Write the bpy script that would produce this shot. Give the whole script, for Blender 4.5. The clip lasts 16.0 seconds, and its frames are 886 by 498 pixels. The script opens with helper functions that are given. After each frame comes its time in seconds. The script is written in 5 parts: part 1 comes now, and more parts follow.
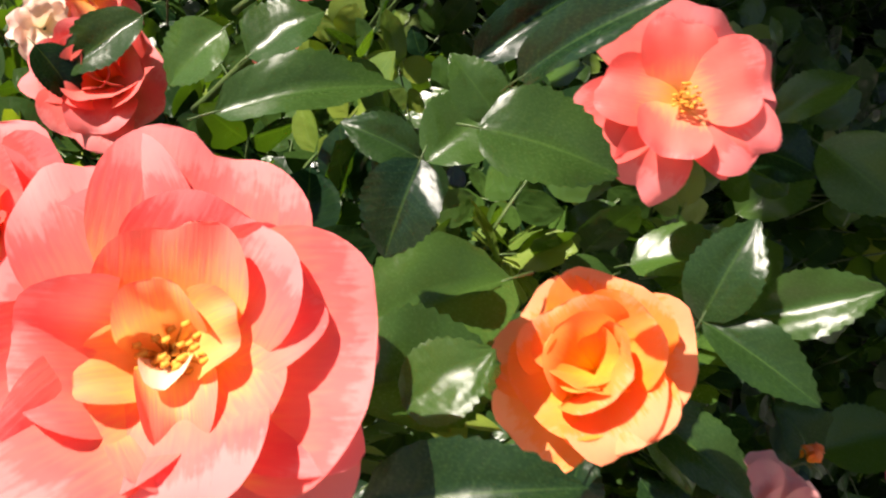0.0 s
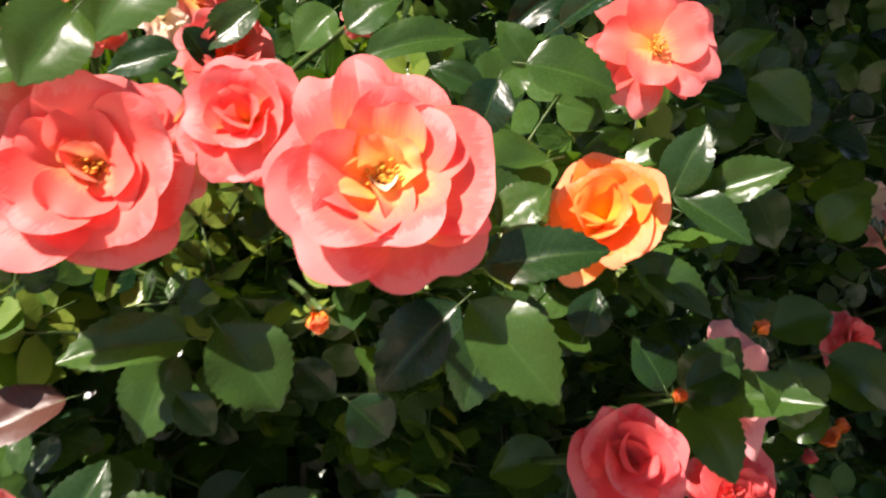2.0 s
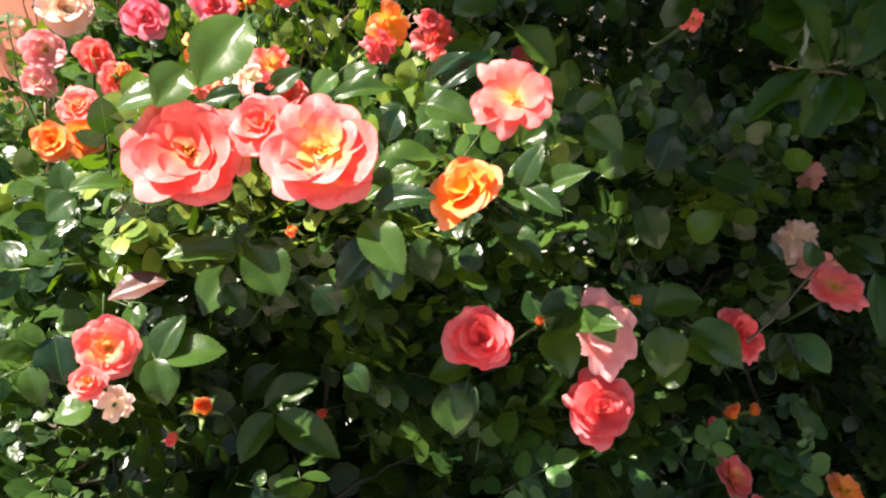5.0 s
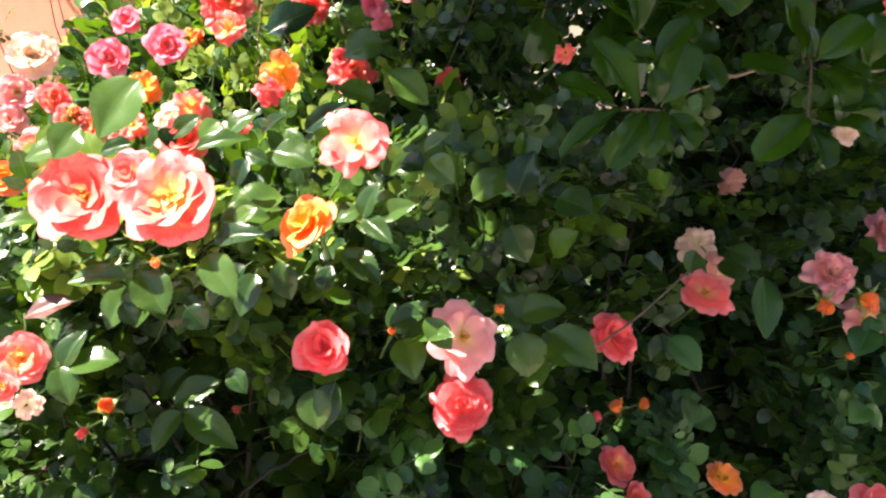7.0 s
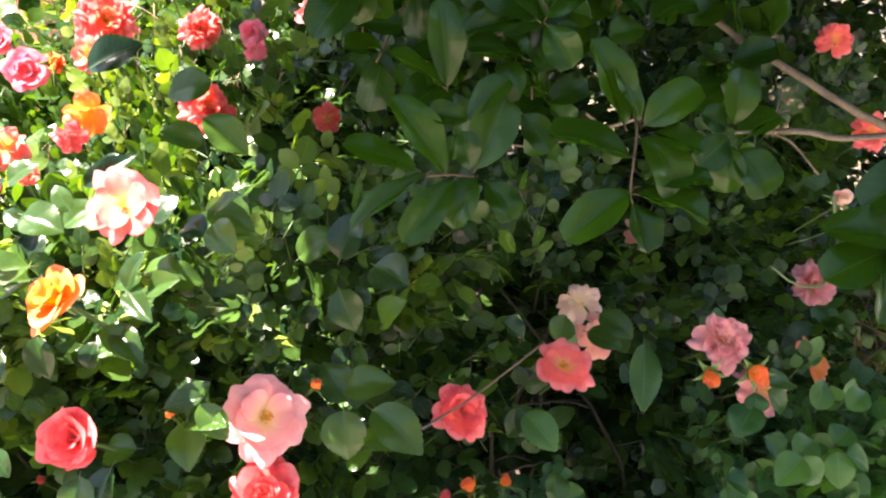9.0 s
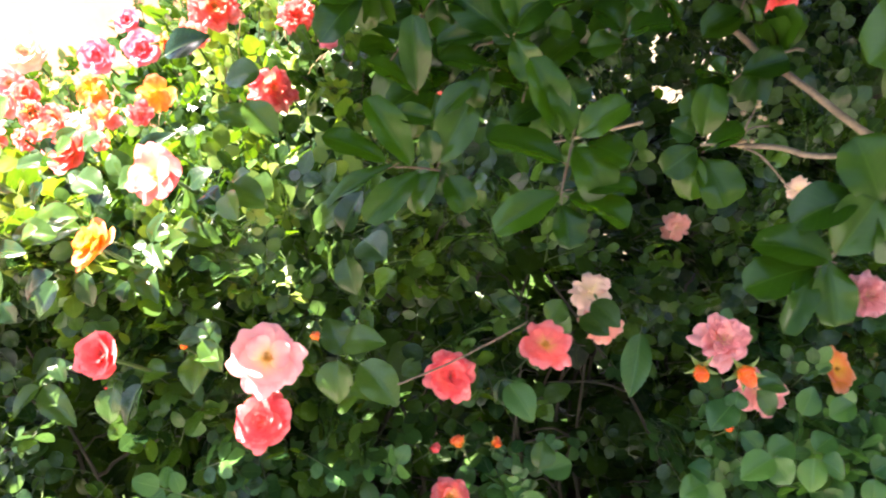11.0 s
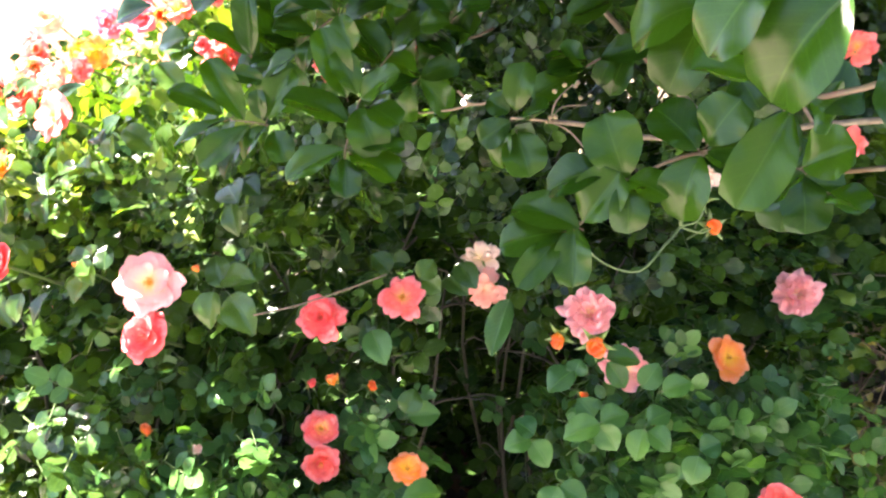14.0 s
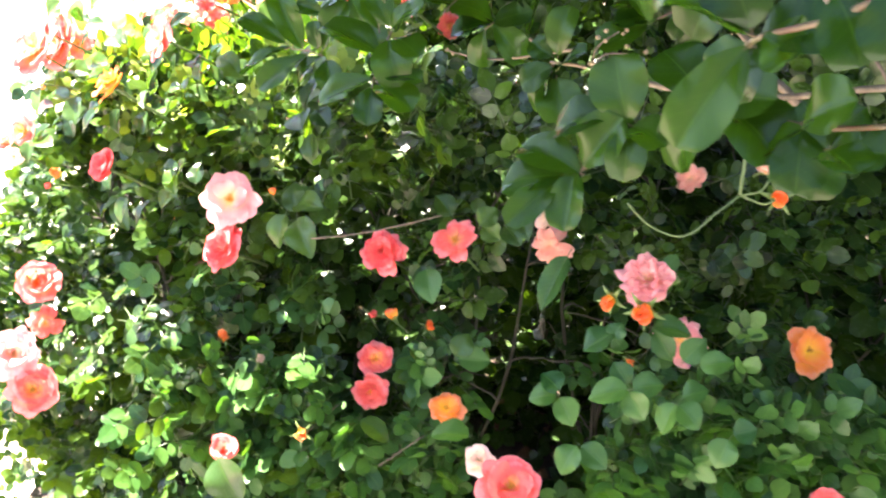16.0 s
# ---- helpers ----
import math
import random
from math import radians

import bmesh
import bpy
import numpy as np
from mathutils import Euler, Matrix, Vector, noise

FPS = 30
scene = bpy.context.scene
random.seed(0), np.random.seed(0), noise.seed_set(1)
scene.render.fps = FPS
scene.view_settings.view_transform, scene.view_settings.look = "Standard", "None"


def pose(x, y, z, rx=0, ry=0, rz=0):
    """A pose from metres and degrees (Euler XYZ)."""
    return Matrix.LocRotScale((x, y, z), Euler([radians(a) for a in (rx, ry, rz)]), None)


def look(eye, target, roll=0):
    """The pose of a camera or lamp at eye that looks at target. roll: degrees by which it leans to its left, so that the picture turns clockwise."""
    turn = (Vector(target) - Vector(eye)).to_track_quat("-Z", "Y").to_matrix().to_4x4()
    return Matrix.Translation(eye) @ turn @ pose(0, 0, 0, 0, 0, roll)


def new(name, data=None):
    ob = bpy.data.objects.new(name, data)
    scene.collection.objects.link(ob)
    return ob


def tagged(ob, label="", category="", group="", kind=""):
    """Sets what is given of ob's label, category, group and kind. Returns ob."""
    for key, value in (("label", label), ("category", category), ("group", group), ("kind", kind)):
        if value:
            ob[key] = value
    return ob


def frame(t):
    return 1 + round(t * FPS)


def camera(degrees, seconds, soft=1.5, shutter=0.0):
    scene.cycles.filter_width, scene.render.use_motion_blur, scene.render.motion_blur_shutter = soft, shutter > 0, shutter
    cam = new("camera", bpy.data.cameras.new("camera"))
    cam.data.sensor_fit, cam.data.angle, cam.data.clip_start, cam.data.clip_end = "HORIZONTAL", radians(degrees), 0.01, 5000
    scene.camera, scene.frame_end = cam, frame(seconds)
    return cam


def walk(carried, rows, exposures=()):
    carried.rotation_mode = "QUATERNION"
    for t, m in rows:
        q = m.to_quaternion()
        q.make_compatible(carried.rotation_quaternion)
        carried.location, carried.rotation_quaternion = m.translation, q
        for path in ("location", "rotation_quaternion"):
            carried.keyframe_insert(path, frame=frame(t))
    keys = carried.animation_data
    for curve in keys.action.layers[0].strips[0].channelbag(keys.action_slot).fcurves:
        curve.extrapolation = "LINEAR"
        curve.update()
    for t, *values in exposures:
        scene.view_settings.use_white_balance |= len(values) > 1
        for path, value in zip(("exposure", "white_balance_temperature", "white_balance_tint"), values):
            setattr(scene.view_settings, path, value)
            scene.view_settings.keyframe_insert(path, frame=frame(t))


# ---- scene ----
cam = camera(55.0, 16.0, soft=2.2, shutter=0.5)
METRES, EYE, TILT, LEAN, TURN = 2.0, 1.25, -24.0, -2.0, -45.0
ROWS = [
    (0.0, 0.0, 0.0, 0.0, 0.0, 0.0, -0.0),
    (0.5, 0.0014, -0.0142, -0.0059, -0.72, 0.01, 0.95),
    (1.0, -0.0065, -0.0335, -0.0152, -1.15, -0.1, 1.66),
    (1.5, -0.0141, -0.0494, -0.0196, -1.6, 0.26, 1.82),
    (2.0, -0.0218, -0.0706, -0.0243, -1.74, 0.01, 2.11),
    (2.5, -0.029, -0.0953, -0.0377, -1.83, -0.17, 2.1),
    (3.0, -0.0333, -0.1206, -0.0457, -1.92, 0.03, 1.96),
    (3.5, -0.0297, -0.1385, -0.0555, -0.63, 1.41, 0.82),
    (6.0, 0.1133, -0.2625, -0.0736, 9.92, 4.87, -1.43),
    (6.5, 0.1392, -0.2659, -0.0687, 10.4, 4.21, -1.38),
    (7.0, 0.1631, -0.2649, -0.0579, 10.48, 4.03, -0.82),
    (7.5, 0.1768, -0.2666, -0.0507, 10.56, 3.91, -0.42),
    (8.0, 0.1974, -0.253, -0.0462, 9.98, 4.44, -0.67),
    (8.5, 0.2291, -0.2179, -0.0276, 9.92, 4.47, -1.29),
    (11.0, 0.3752, -0.2287, -0.0037, 22.3, 1.24, -7.94),
    (11.5, 0.422, -0.2318, 0.0042, 23.57, 1.57, -8.29),
    (12.0, 0.46, -0.2267, -0.0008, 24.63, 1.67, -8.68),
    (12.5, 0.4954, -0.2171, 0.0105, 23.46, 2.41, -7.66),
    (13.0, 0.5191, -0.2229, 0.0005, 24.8, 1.8, -8.67),
    (13.5, 0.5393, -0.228, 0.0033, 27.9, 0.49, -9.93),
    (14.0, 0.574, -0.1909, 0.0066, 32.21, -1.04, -12.79),
    (14.5, 0.5883, -0.1699, 0.0116, 37.37, -3.96, -14.38),
    (15.0, 0.5975, -0.1542, 0.005, 40.99, -5.45, -15.77),
    (15.5, 0.6255, -0.1343, 0.0127, 45.46, -6.05, -16.63),
    (16.0, 0.6727, -0.1205, 0.0134, 47.76, -6.53, -18.41),
]
EXPOSURES = [(0.0, 1.43, 6950, 14), (3.0, 1.70, 6950, 14), (3.7, 1.93, 6950, 14), (6.0, 2.38, 6950, 14), (7.0, 2.80, 6950, 14), (8.5, 3.20, 6950, 14), (11.0, 3.96, 6950, 14), (12.0, 3.86, 6950, 14), (13.5, 4.38, 6950, 14), (16.0, 4.38, 6950, 14)]
walk(cam, [(t, pose(0, 0, EYE, TILT, LEAN, TURN) @ pose(METRES * x, METRES * y, METRES * z, 90 + pitch, roll, yaw)) for t, x, y, z, yaw, pitch, roll in ROWS], EXPOSURES)

# ---- light ----
SUN = Vector((-0.43, 0.21, 0.875)).normalized()
world = bpy.data.worlds.new("daylight")
scene.world = world
world.use_nodes = True
sky = world.node_tree.nodes.new("ShaderNodeTexSky")
sky.sky_type, sky.sun_disc = "NISHITA", False
sky.sun_elevation = math.asin(SUN.z)
sky.sun_rotation = math.atan2(SUN.x, SUN.y)
back = world.node_tree.nodes["Background"]
back.inputs["Strength"].default_value = 0.062
world.node_tree.links.new(sky.outputs[0], back.inputs["Color"])
sun = new("sun", bpy.data.lights.new("sun", "SUN"))
sun.data.energy, sun.data.angle, sun.data.color = 5.0, radians(0.55), (1.0, 0.94, 0.86)
sun.matrix_world = look(SUN * 20, (0, 0, 0))


# ---- materials ----
def material(name):
    m = bpy.data.materials.new(name)
    m.use_nodes = True
    m.node_tree.nodes.clear()
    return m, m.node_tree.nodes, m.node_tree.links


def node(nodes, kind, **values):
    n = nodes.new(kind)
    for key, value in values.items():
        n.inputs[key.replace("_", " ")].default_value = value
    return n


def ramp(nodes, links, fac, stops):
    r = nodes.new("ShaderNodeValToRGB")
    e = r.color_ramp.elements
    while len(e) < len(stops):
        e.new(0.5)
    for el, (p, c) in zip(e, stops):
        el.position, el.color = p, (*c, 1)
    links.new(fac, r.inputs[0])
    return r.outputs[0]


def mix(nodes, links, fac, a, b, blend="MIX"):
    m = nodes.new("ShaderNodeMix")
    m.data_type, m.blend_type = "RGBA", blend
    for sock, v in ((m.inputs[0], fac), (m.inputs[6], a), (m.inputs[7], b)):
        if isinstance(v, (int, float)):
            sock.default_value = v
        elif isinstance(v, tuple):
            sock.default_value = (*v, 1)
        else:
            links.new(v, sock)
    return m.outputs[2]


def maths(nodes, links, op, a, b=0.0, c=0.0):
    m = nodes.new("ShaderNodeMath")
    m.operation = op
    for sock, v in zip(m.inputs, (a, b, c)):
        if isinstance(v, (int, float)):
            sock.default_value = v
        else:
            links.new(v, sock)
    return m.outputs[0]


def noise_tex(nodes, links, scale, detail=3.0, vec=None):
    n = node(nodes, "ShaderNodeTexNoise", Scale=scale, Detail=detail)
    if vec is None:
        vec = nodes.new("ShaderNodeTexCoord").outputs["Object"]
    links.new(vec, n.inputs["Vector"])
    return n.outputs[0]


def finish(nodes, links, shader):
    out = nodes.new("ShaderNodeOutputMaterial")
    links.new(shader, out.inputs[0])


def leafy(name, dark, light, rough, see, see_color, midrib, gloss=0.5, yellow=0.0, veins=11.0, undulate=3.0):
    """A leaf: blade colour varied leaf by leaf, pale midrib and side veins, glossy skin, light passing through."""
    m, nodes, links = material(name)
    info, geo, uv = nodes.new("ShaderNodeObjectInfo"), nodes.new("ShaderNodeNewGeometry"), nodes.new("ShaderNodeUVMap")
    rnd = maths(nodes, links, "FRACT", maths(nodes, links, "ADD", info.outputs["Random"], geo.outputs["Random Per Island"]))
    sep = nodes.new("ShaderNodeSeparateXYZ")
    links.new(uv.outputs[0], sep.inputs[0])
    side = maths(nodes, links, "ABSOLUTE", maths(nodes, links, "SUBTRACT", sep.outputs[0], 0.5))
    blotch = noise_tex(nodes, links, 55.0, 4.0)
    tone = maths(nodes, links, "MULTIPLY_ADD", blotch, 0.5, maths(nodes, links, "MULTIPLY_ADD", rnd, 0.9, -0.25))
    stops = [(0.0, dark), (0.8, light)]
    if yellow:
        stops += [(0.97, light), (1.0, (0.22, 0.25, 0.03))]
    col = ramp(nodes, links, tone, stops)
    rib = ramp(nodes, links, side, [(0.0, (1, 1, 1)), (0.022, (0, 0, 0))])
    wave = maths(nodes, links, "SINE", maths(nodes, links, "MULTIPLY_ADD", sep.outputs[1], veins * 6.283, maths(nodes, links, "MULTIPLY", side, -26.0)))
    vein = ramp(nodes, links, wave, [(0.86, (0, 0, 0)), (1.0, (1, 1, 1))])
    col = mix(nodes, links, maths(nodes, links, "MULTIPLY", vein, 0.10), col, midrib)
    col = mix(nodes, links, maths(nodes, links, "MULTIPLY", rib, 0.5), col, midrib)
    fine = noise_tex(nodes, links, 900.0, 2.0)
    hgt = maths(nodes, links, "ADD", maths(nodes, links, "MULTIPLY", wave, 0.03), maths(nodes, links, "MULTIPLY", fine, 0.035))
    hgt = maths(nodes, links, "ADD", hgt, maths(nodes, links, "MULTIPLY", noise_tex(nodes, links, undulate, 1.0, uv.outputs[0]), 2.6))
    bump = node(nodes, "ShaderNodeBump", Strength=0.45, Distance=0.0009)
    links.new(hgt, bump.inputs["Height"])
    bs = node(nodes, "ShaderNodeBsdfPrincipled", Roughness=rough)
    bs.inputs["Specular IOR Level"].default_value = gloss
    links.new(maths(nodes, links, "MULTIPLY_ADD", blotch, 0.16, rough - 0.08), bs.inputs["Roughness"])
    links.new(col, bs.inputs["Base Color"])
    links.new(bump.outputs[0], bs.inputs["Normal"])
    tr = nodes.new("ShaderNodeBsdfTranslucent")
    links.new(mix(nodes, links, 1.0, col, see_color, "MULTIPLY"), tr.inputs[0])
    both = nodes.new("ShaderNodeMixShader")
    both.inputs[0].default_value = see
    links.new(bs.outputs[0], both.inputs[1])
    links.new(tr.outputs[0], both.inputs[2])
    finish(nodes, links, both.outputs[0])
    return m


def petal_skin(name, stops, vary, see=0.40):
    """A rose petal: colour runs from the yellow base to the rim, fine veins along it, light passing through."""
    m, nodes, links = material(name)
    info, uv = nodes.new("ShaderNodeObjectInfo"), nodes.new("ShaderNodeUVMap")
    sep = nodes.new("ShaderNodeSeparateXYZ")
    links.new(uv.outputs[0], sep.inputs[0])
    stretch = nodes.new("ShaderNodeMapping")
    stretch.inputs["Scale"].default_value = (14.0, 1.6, 1.0)
    links.new(uv.outputs[0], stretch.inputs[0])
    streak = noise_tex(nodes, links, 3.0, 4.0, stretch.outputs[0])
    cloud = noise_tex(nodes, links, 9.0, 3.0)
    side = maths(nodes, links, "ABSOLUTE", maths(nodes, links, "SUBTRACT", sep.outputs[0], 0.5))
    along = maths(nodes, links, "ADD", sep.outputs[1], maths(nodes, links, "MULTIPLY", side, 0.16))
    along = maths(nodes, links, "ADD", along, maths(nodes, links, "MULTIPLY_ADD", streak, 0.30, -0.15))
    along = maths(nodes, links, "ADD", along, maths(nodes, links, "MULTIPLY_ADD", info.outputs["Random"], 0.16, -0.08))
    col = ramp(nodes, links, along, stops)
    col = mix(nodes, links, maths(nodes, links, "MULTIPLY", cloud, 0.36), col, vary)
    patch = ramp(nodes, links, noise_tex(nodes, links, 3.2, 2.0), [(0.42, (0, 0, 0)), (0.66, (1, 1, 1))])
    col = mix(nodes, links, maths(nodes, links, "MULTIPLY", patch, 0.13), col, tuple(c * 0.55 + k * 0.45 for c, k in zip(vary, (0.97, 0.62, 0.40))))
    # Paler rim: partly petal colour, partly sun on curled edges painted in.
    rim = ramp(nodes, links, maths(nodes, links, "MULTIPLY_ADD", cloud, 0.3, along), [(0.92, (0, 0, 0)), (1.2, (1, 1, 1))])
    col = mix(nodes, links, maths(nodes, links, "MULTIPLY", rim, 0.22), col, tuple(c + (0.95 - c) * 0.45 for c in vary))
    bump = node(nodes, "ShaderNodeBump", Strength=0.16, Distance=0.0008)
    links.new(maths(nodes, links, "ADD", streak, maths(nodes, links, "MULTIPLY", cloud, 0.4)), bump.inputs["Height"])
    bs = node(nodes, "ShaderNodeBsdfPrincipled", Roughness=0.62)
    bs.inputs["Specular IOR Level"].default_value = 0.25
    bs.inputs["Sheen Weight"].default_value = 0.06
    links.new(col, bs.inputs["Base Color"])
    links.new(bump.outputs[0], bs.inputs["Normal"])
    tr = nodes.new("ShaderNodeBsdfTranslucent")
    links.new(col, tr.inputs[0])
    both = nodes.new("ShaderNodeMixShader")
    both.inputs[0].default_value = see
    links.new(bs.outputs[0], both.inputs[1])
    links.new(tr.outputs[0], both.inputs[2])
    finish(nodes, links, both.outputs[0])
    return m


def solid(name, a, b, scale, rough, relief=0.3, detail=5.0, depth=0.004):
    """A matt surface mottled between two colours at two scales, with relief."""
    m, nodes, links = material(name)
    big, small = noise_tex(nodes, links, scale, detail), noise_tex(nodes, links, scale * 9, 4.0)
    both = maths(nodes, links, "ADD", maths(nodes, links, "MULTIPLY", big, 0.65), maths(nodes, links, "MULTIPLY", small, 0.35))
    col = ramp(nodes, links, both, [(0.36, a), (0.64, b)])
    bump = node(nodes, "ShaderNodeBump", Strength=relief, Distance=depth)
    links.new(both, bump.inputs["Height"])
    bs = node(nodes, "ShaderNodeBsdfPrincipled", Roughness=rough)
    links.new(col, bs.inputs["Base Color"])
    links.new(bump.outputs[0], bs.inputs["Normal"])
    finish(nodes, links, bs.outputs[0])
    return m


ROSE_LEAF = leafy("rose_leaf", (0.006, 0.022, 0.009), (0.048, 0.100, 0.019), 0.26, 0.38, (2.0, 1.9, 0.3), (0.07, 0.14, 0.03), 0.36)
FRESH_LEAF = leafy("fresh_rose_leaf", (0.016, 0.056, 0.016), (0.056, 0.130, 0.030), 0.32, 0.28, (1.6, 1.8, 0.4), (0.11, 0.19, 0.06), 0.26)
YELLOW_GREEN_LEAF = leafy("yellow_green_leaf", (0.075, 0.135, 0.02), (0.19, 0.25, 0.04), 0.35, 0.34, (1.5, 1.6, 0.4), (0.18, 0.26, 0.07))
BRONZE_LEAF = leafy("bronze_rose_leaf", (0.04, 0.016, 0.012), (0.10, 0.036, 0.026), 0.38, 0.25, (1.5, 1.2, 0.7), (0.2, 0.1, 0.06))
SHRUB_LEAF = leafy("shrub_leaf", (0.008, 0.028, 0.003), (0.019, 0.052, 0.004), 0.24, 0.28, (1.8, 2.0, 0.3), (0.04, 0.085, 0.014), 0.22, veins=7.0)
FAR_LEAF = leafy("vine_leaf", (0.03, 0.06, 0.025), (0.09, 0.14, 0.05), 0.45, 0.28, (1.3, 1.6, 0.5), (0.12, 0.17, 0.08))
CORAL = petal_skin("coral_petal", [(0.06, (0.95, 0.50, 0.06)), (0.24, (0.95, 0.40, 0.15)), (0.45, (0.90, 0.165, 0.125)), (1.0, (0.85, 0.10, 0.115))], (0.90, 0.19, 0.18))
SALMON = petal_skin("salmon_petal", [(0.06, (0.97, 0.66, 0.10)), (0.32, (0.97, 0.52, 0.11)), (0.52, (0.93, 0.22, 0.135)), (0.72, (0.88, 0.12, 0.115)), (1.0, (0.86, 0.105, 0.12))], (0.92, 0.23, 0.20))
RED = petal_skin("red_petal", [(0.08, (0.86, 0.28, 0.15)), (0.28, (0.83, 0.13, 0.11)), (0.6, (0.80, 0.075, 0.085)), (1.0, (0.78, 0.06, 0.08))], (0.85, 0.15, 0.155), 0.36)
MAGENTA = petal_skin("deep_pink_petal", [(0.10, (0.90, 0.50, 0.34)), (0.35, (0.88, 0.24, 0.27)), (0.65, (0.85, 0.13, 0.22)), (1.0, (0.83, 0.10, 0.21))], (0.90, 0.34, 0.38), 0.46)
ORANGE = petal_skin("orange_petal", [(0.08, (0.98, 0.64, 0.03)), (0.34, (0.98, 0.45, 0.03)), (0.62, (0.965, 0.27, 0.042)), (1.0, (0.945, 0.185, 0.055))], (0.965, 0.315, 0.06))
PINK = petal_skin("pink_petal", [(0.08, (0.90, 0.68, 0.20)), (0.28, (0.88, 0.58, 0.36)), (0.50, (0.86, 0.36, 0.35)), (1.0, (0.83, 0.26, 0.30))], (0.88, 0.44, 0.42))
FADED = petal_skin("faded_petal", [(0.0, (0.80, 0.52, 0.34)), (0.35, (0.80, 0.40, 0.31)), (0.7, (0.76, 0.29, 0.25)), (1.0, (0.62, 0.24, 0.18))], (0.80, 0.44, 0.37))
PALE = petal_skin("pale_petal", [(0.0, (0.90, 0.75, 0.36)), (0.4, (0.88, 0.66, 0.48)), (1.0, (0.84, 0.50, 0.44))], (0.88, 0.70, 0.58))
STAMEN = solid("stamen", (0.80, 0.36, 0.03), (0.55, 0.20, 0.02), 200.0, 0.7)
SEPAL_GREEN = solid("sepal_green", (0.07, 0.13, 0.03), (0.13, 0.20, 0.05), 60.0, 0.5, 0.2)
GREEN_STEM = solid("green_stem", (0.035, 0.075, 0.018), (0.075, 0.11, 0.03), 60.0, 0.45, 0.2)
RED_STEM = solid("red_stem", (0.075, 0.028, 0.016), (0.06, 0.055, 0.02), 60.0, 0.45, 0.2)
TAN_STEM = solid("tan_stem", (0.20, 0.13, 0.06), (0.32, 0.22, 0.11), 60.0, 0.6, 0.3)
CANE = solid("cane", (0.022, 0.022, 0.012), (0.05, 0.042, 0.024), 45.0, 0.7, 0.5)
DRY = solid("dry_stem", (0.06, 0.042, 0.026), (0.12, 0.085, 0.055), 70.0, 0.8, 0.5)
BARK = solid("smooth_bark", (0.06, 0.042, 0.026), (0.18, 0.135, 0.088), 30.0, 0.75, 0.5)
CAPSULE = solid("seed_capsule", (0.13, 0.09, 0.045), (0.24, 0.18, 0.10), 120.0, 0.7, 0.3)
SOIL = solid("soil", (0.030, 0.020, 0.013), (0.075, 0.050, 0.032), 14.0, 0.95, 0.9, 8.0, 0.03)
EARTH = solid("earth", (0.05, 0.037, 0.022), (0.11, 0.085, 0.05), 5.0, 0.95, 0.8, 8.0, 0.02)
PAVING = solid("paving", (0.42, 0.33, 0.27), (0.52, 0.42, 0.35), 3.0, 0.9, 0.3, 7.0, 0.004)
BOUNCE_GREY = solid("bounce_grey", (0.26, 0.255, 0.25), (0.36, 0.355, 0.35), 3.0, 0.85, 0.3, 7.0, 0.004)
STUCCO = solid("stucco", (0.36, 0.135, 0.082), (0.43, 0.17, 0.108), 2.2, 0.92, 0.5, 8.0, 0.006)
PLASTER = solid("plaster", (0.15, 0.16, 0.145), (0.20, 0.205, 0.19), 1.6, 0.92, 0.4, 8.0, 0.004)


# ---- geometry helpers ----
def mesh_of(name, verts, faces, mats, uvs=None, slots=None, smooth=True):
    me = bpy.data.meshes.new(name)
    me.from_pydata([tuple(v) for v in verts], [], [tuple(int(i) for i in f) for f in faces])
    for m in mats:
        me.materials.append(m)
    if uvs is not None:
        layer = me.uv_layers.new(name="UVMap")
        idx = np.zeros(len(me.loops), np.int32)
        me.loops.foreach_get("vertex_index", idx)
        layer.data.foreach_set("uv", np.asarray(uvs, np.float32)[idx].ravel())
    if slots is not None:
        me.polygons.foreach_set("material_index", np.asarray(slots, np.int32))
    me.polygons.foreach_set("use_smooth", np.full(len(me.polygons), smooth))
    me.update()
    return me


def part(name, me, parent, m=None, label=""):
    ob = new(name, me)
    ob.parent = parent
    if m is not None:
        ob.matrix_basis = m
    return tagged(ob, label)


def thing(name, m, label, category, group="", kind=""):
    ob = new(name)
    ob.empty_display_size = 0.03
    ob.matrix_basis = m
    return tagged(ob, label, category, group, kind)


class Shape:
    """Vertices, faces, uvs and material slots gathered for one mesh."""

    def __init__(self):
        self.v, self.f, self.uv, self.s = [], [], [], []

    def add(self, verts, faces, uv=None, slot=0, m=None):
        k = len(self.v)
        self.v += [m @ Vector(p) if m is not None else Vector(p) for p in verts]
        self.f += [[i + k for i in f] for f in faces]
        self.uv += list(uv) if uv is not None else [(0.5, 0.5)] * len(verts)
        self.s += [slot] * len(faces)

    def tube(self, points, r0, r1, sides=6, slot=0):
        pts = [Vector(p) for p in points]
        verts, faces, n = [], [], len(pts)
        for i, p in enumerate(pts):
            d = (pts[min(i + 1, n - 1)] - pts[max(i - 1, 0)]).normalized()
            a = d.orthogonal().normalized() if i == 0 else (a - d * a.dot(d)).normalized()
            b = d.cross(a)
            r = r0 + (r1 - r0) * i / (n - 1)
            verts += [p + (a * math.cos(q) + b * math.sin(q)) * r for q in (2 * math.pi * j / sides for j in range(sides))]
        for i in range(n - 1):
            for j in range(sides):
                k = (j + 1) % sides
                faces.append([i * sides + j, i * sides + k, (i + 1) * sides + k, (i + 1) * sides + j])
        faces += [list(range(sides))[::-1], [(n - 1) * sides + j for j in range(sides)]]
        self.add(verts, faces, None, slot)

    def mesh(self, name, mats, smooth=True):
        return mesh_of(name, self.v, self.f, mats, self.uv, self.s, smooth)


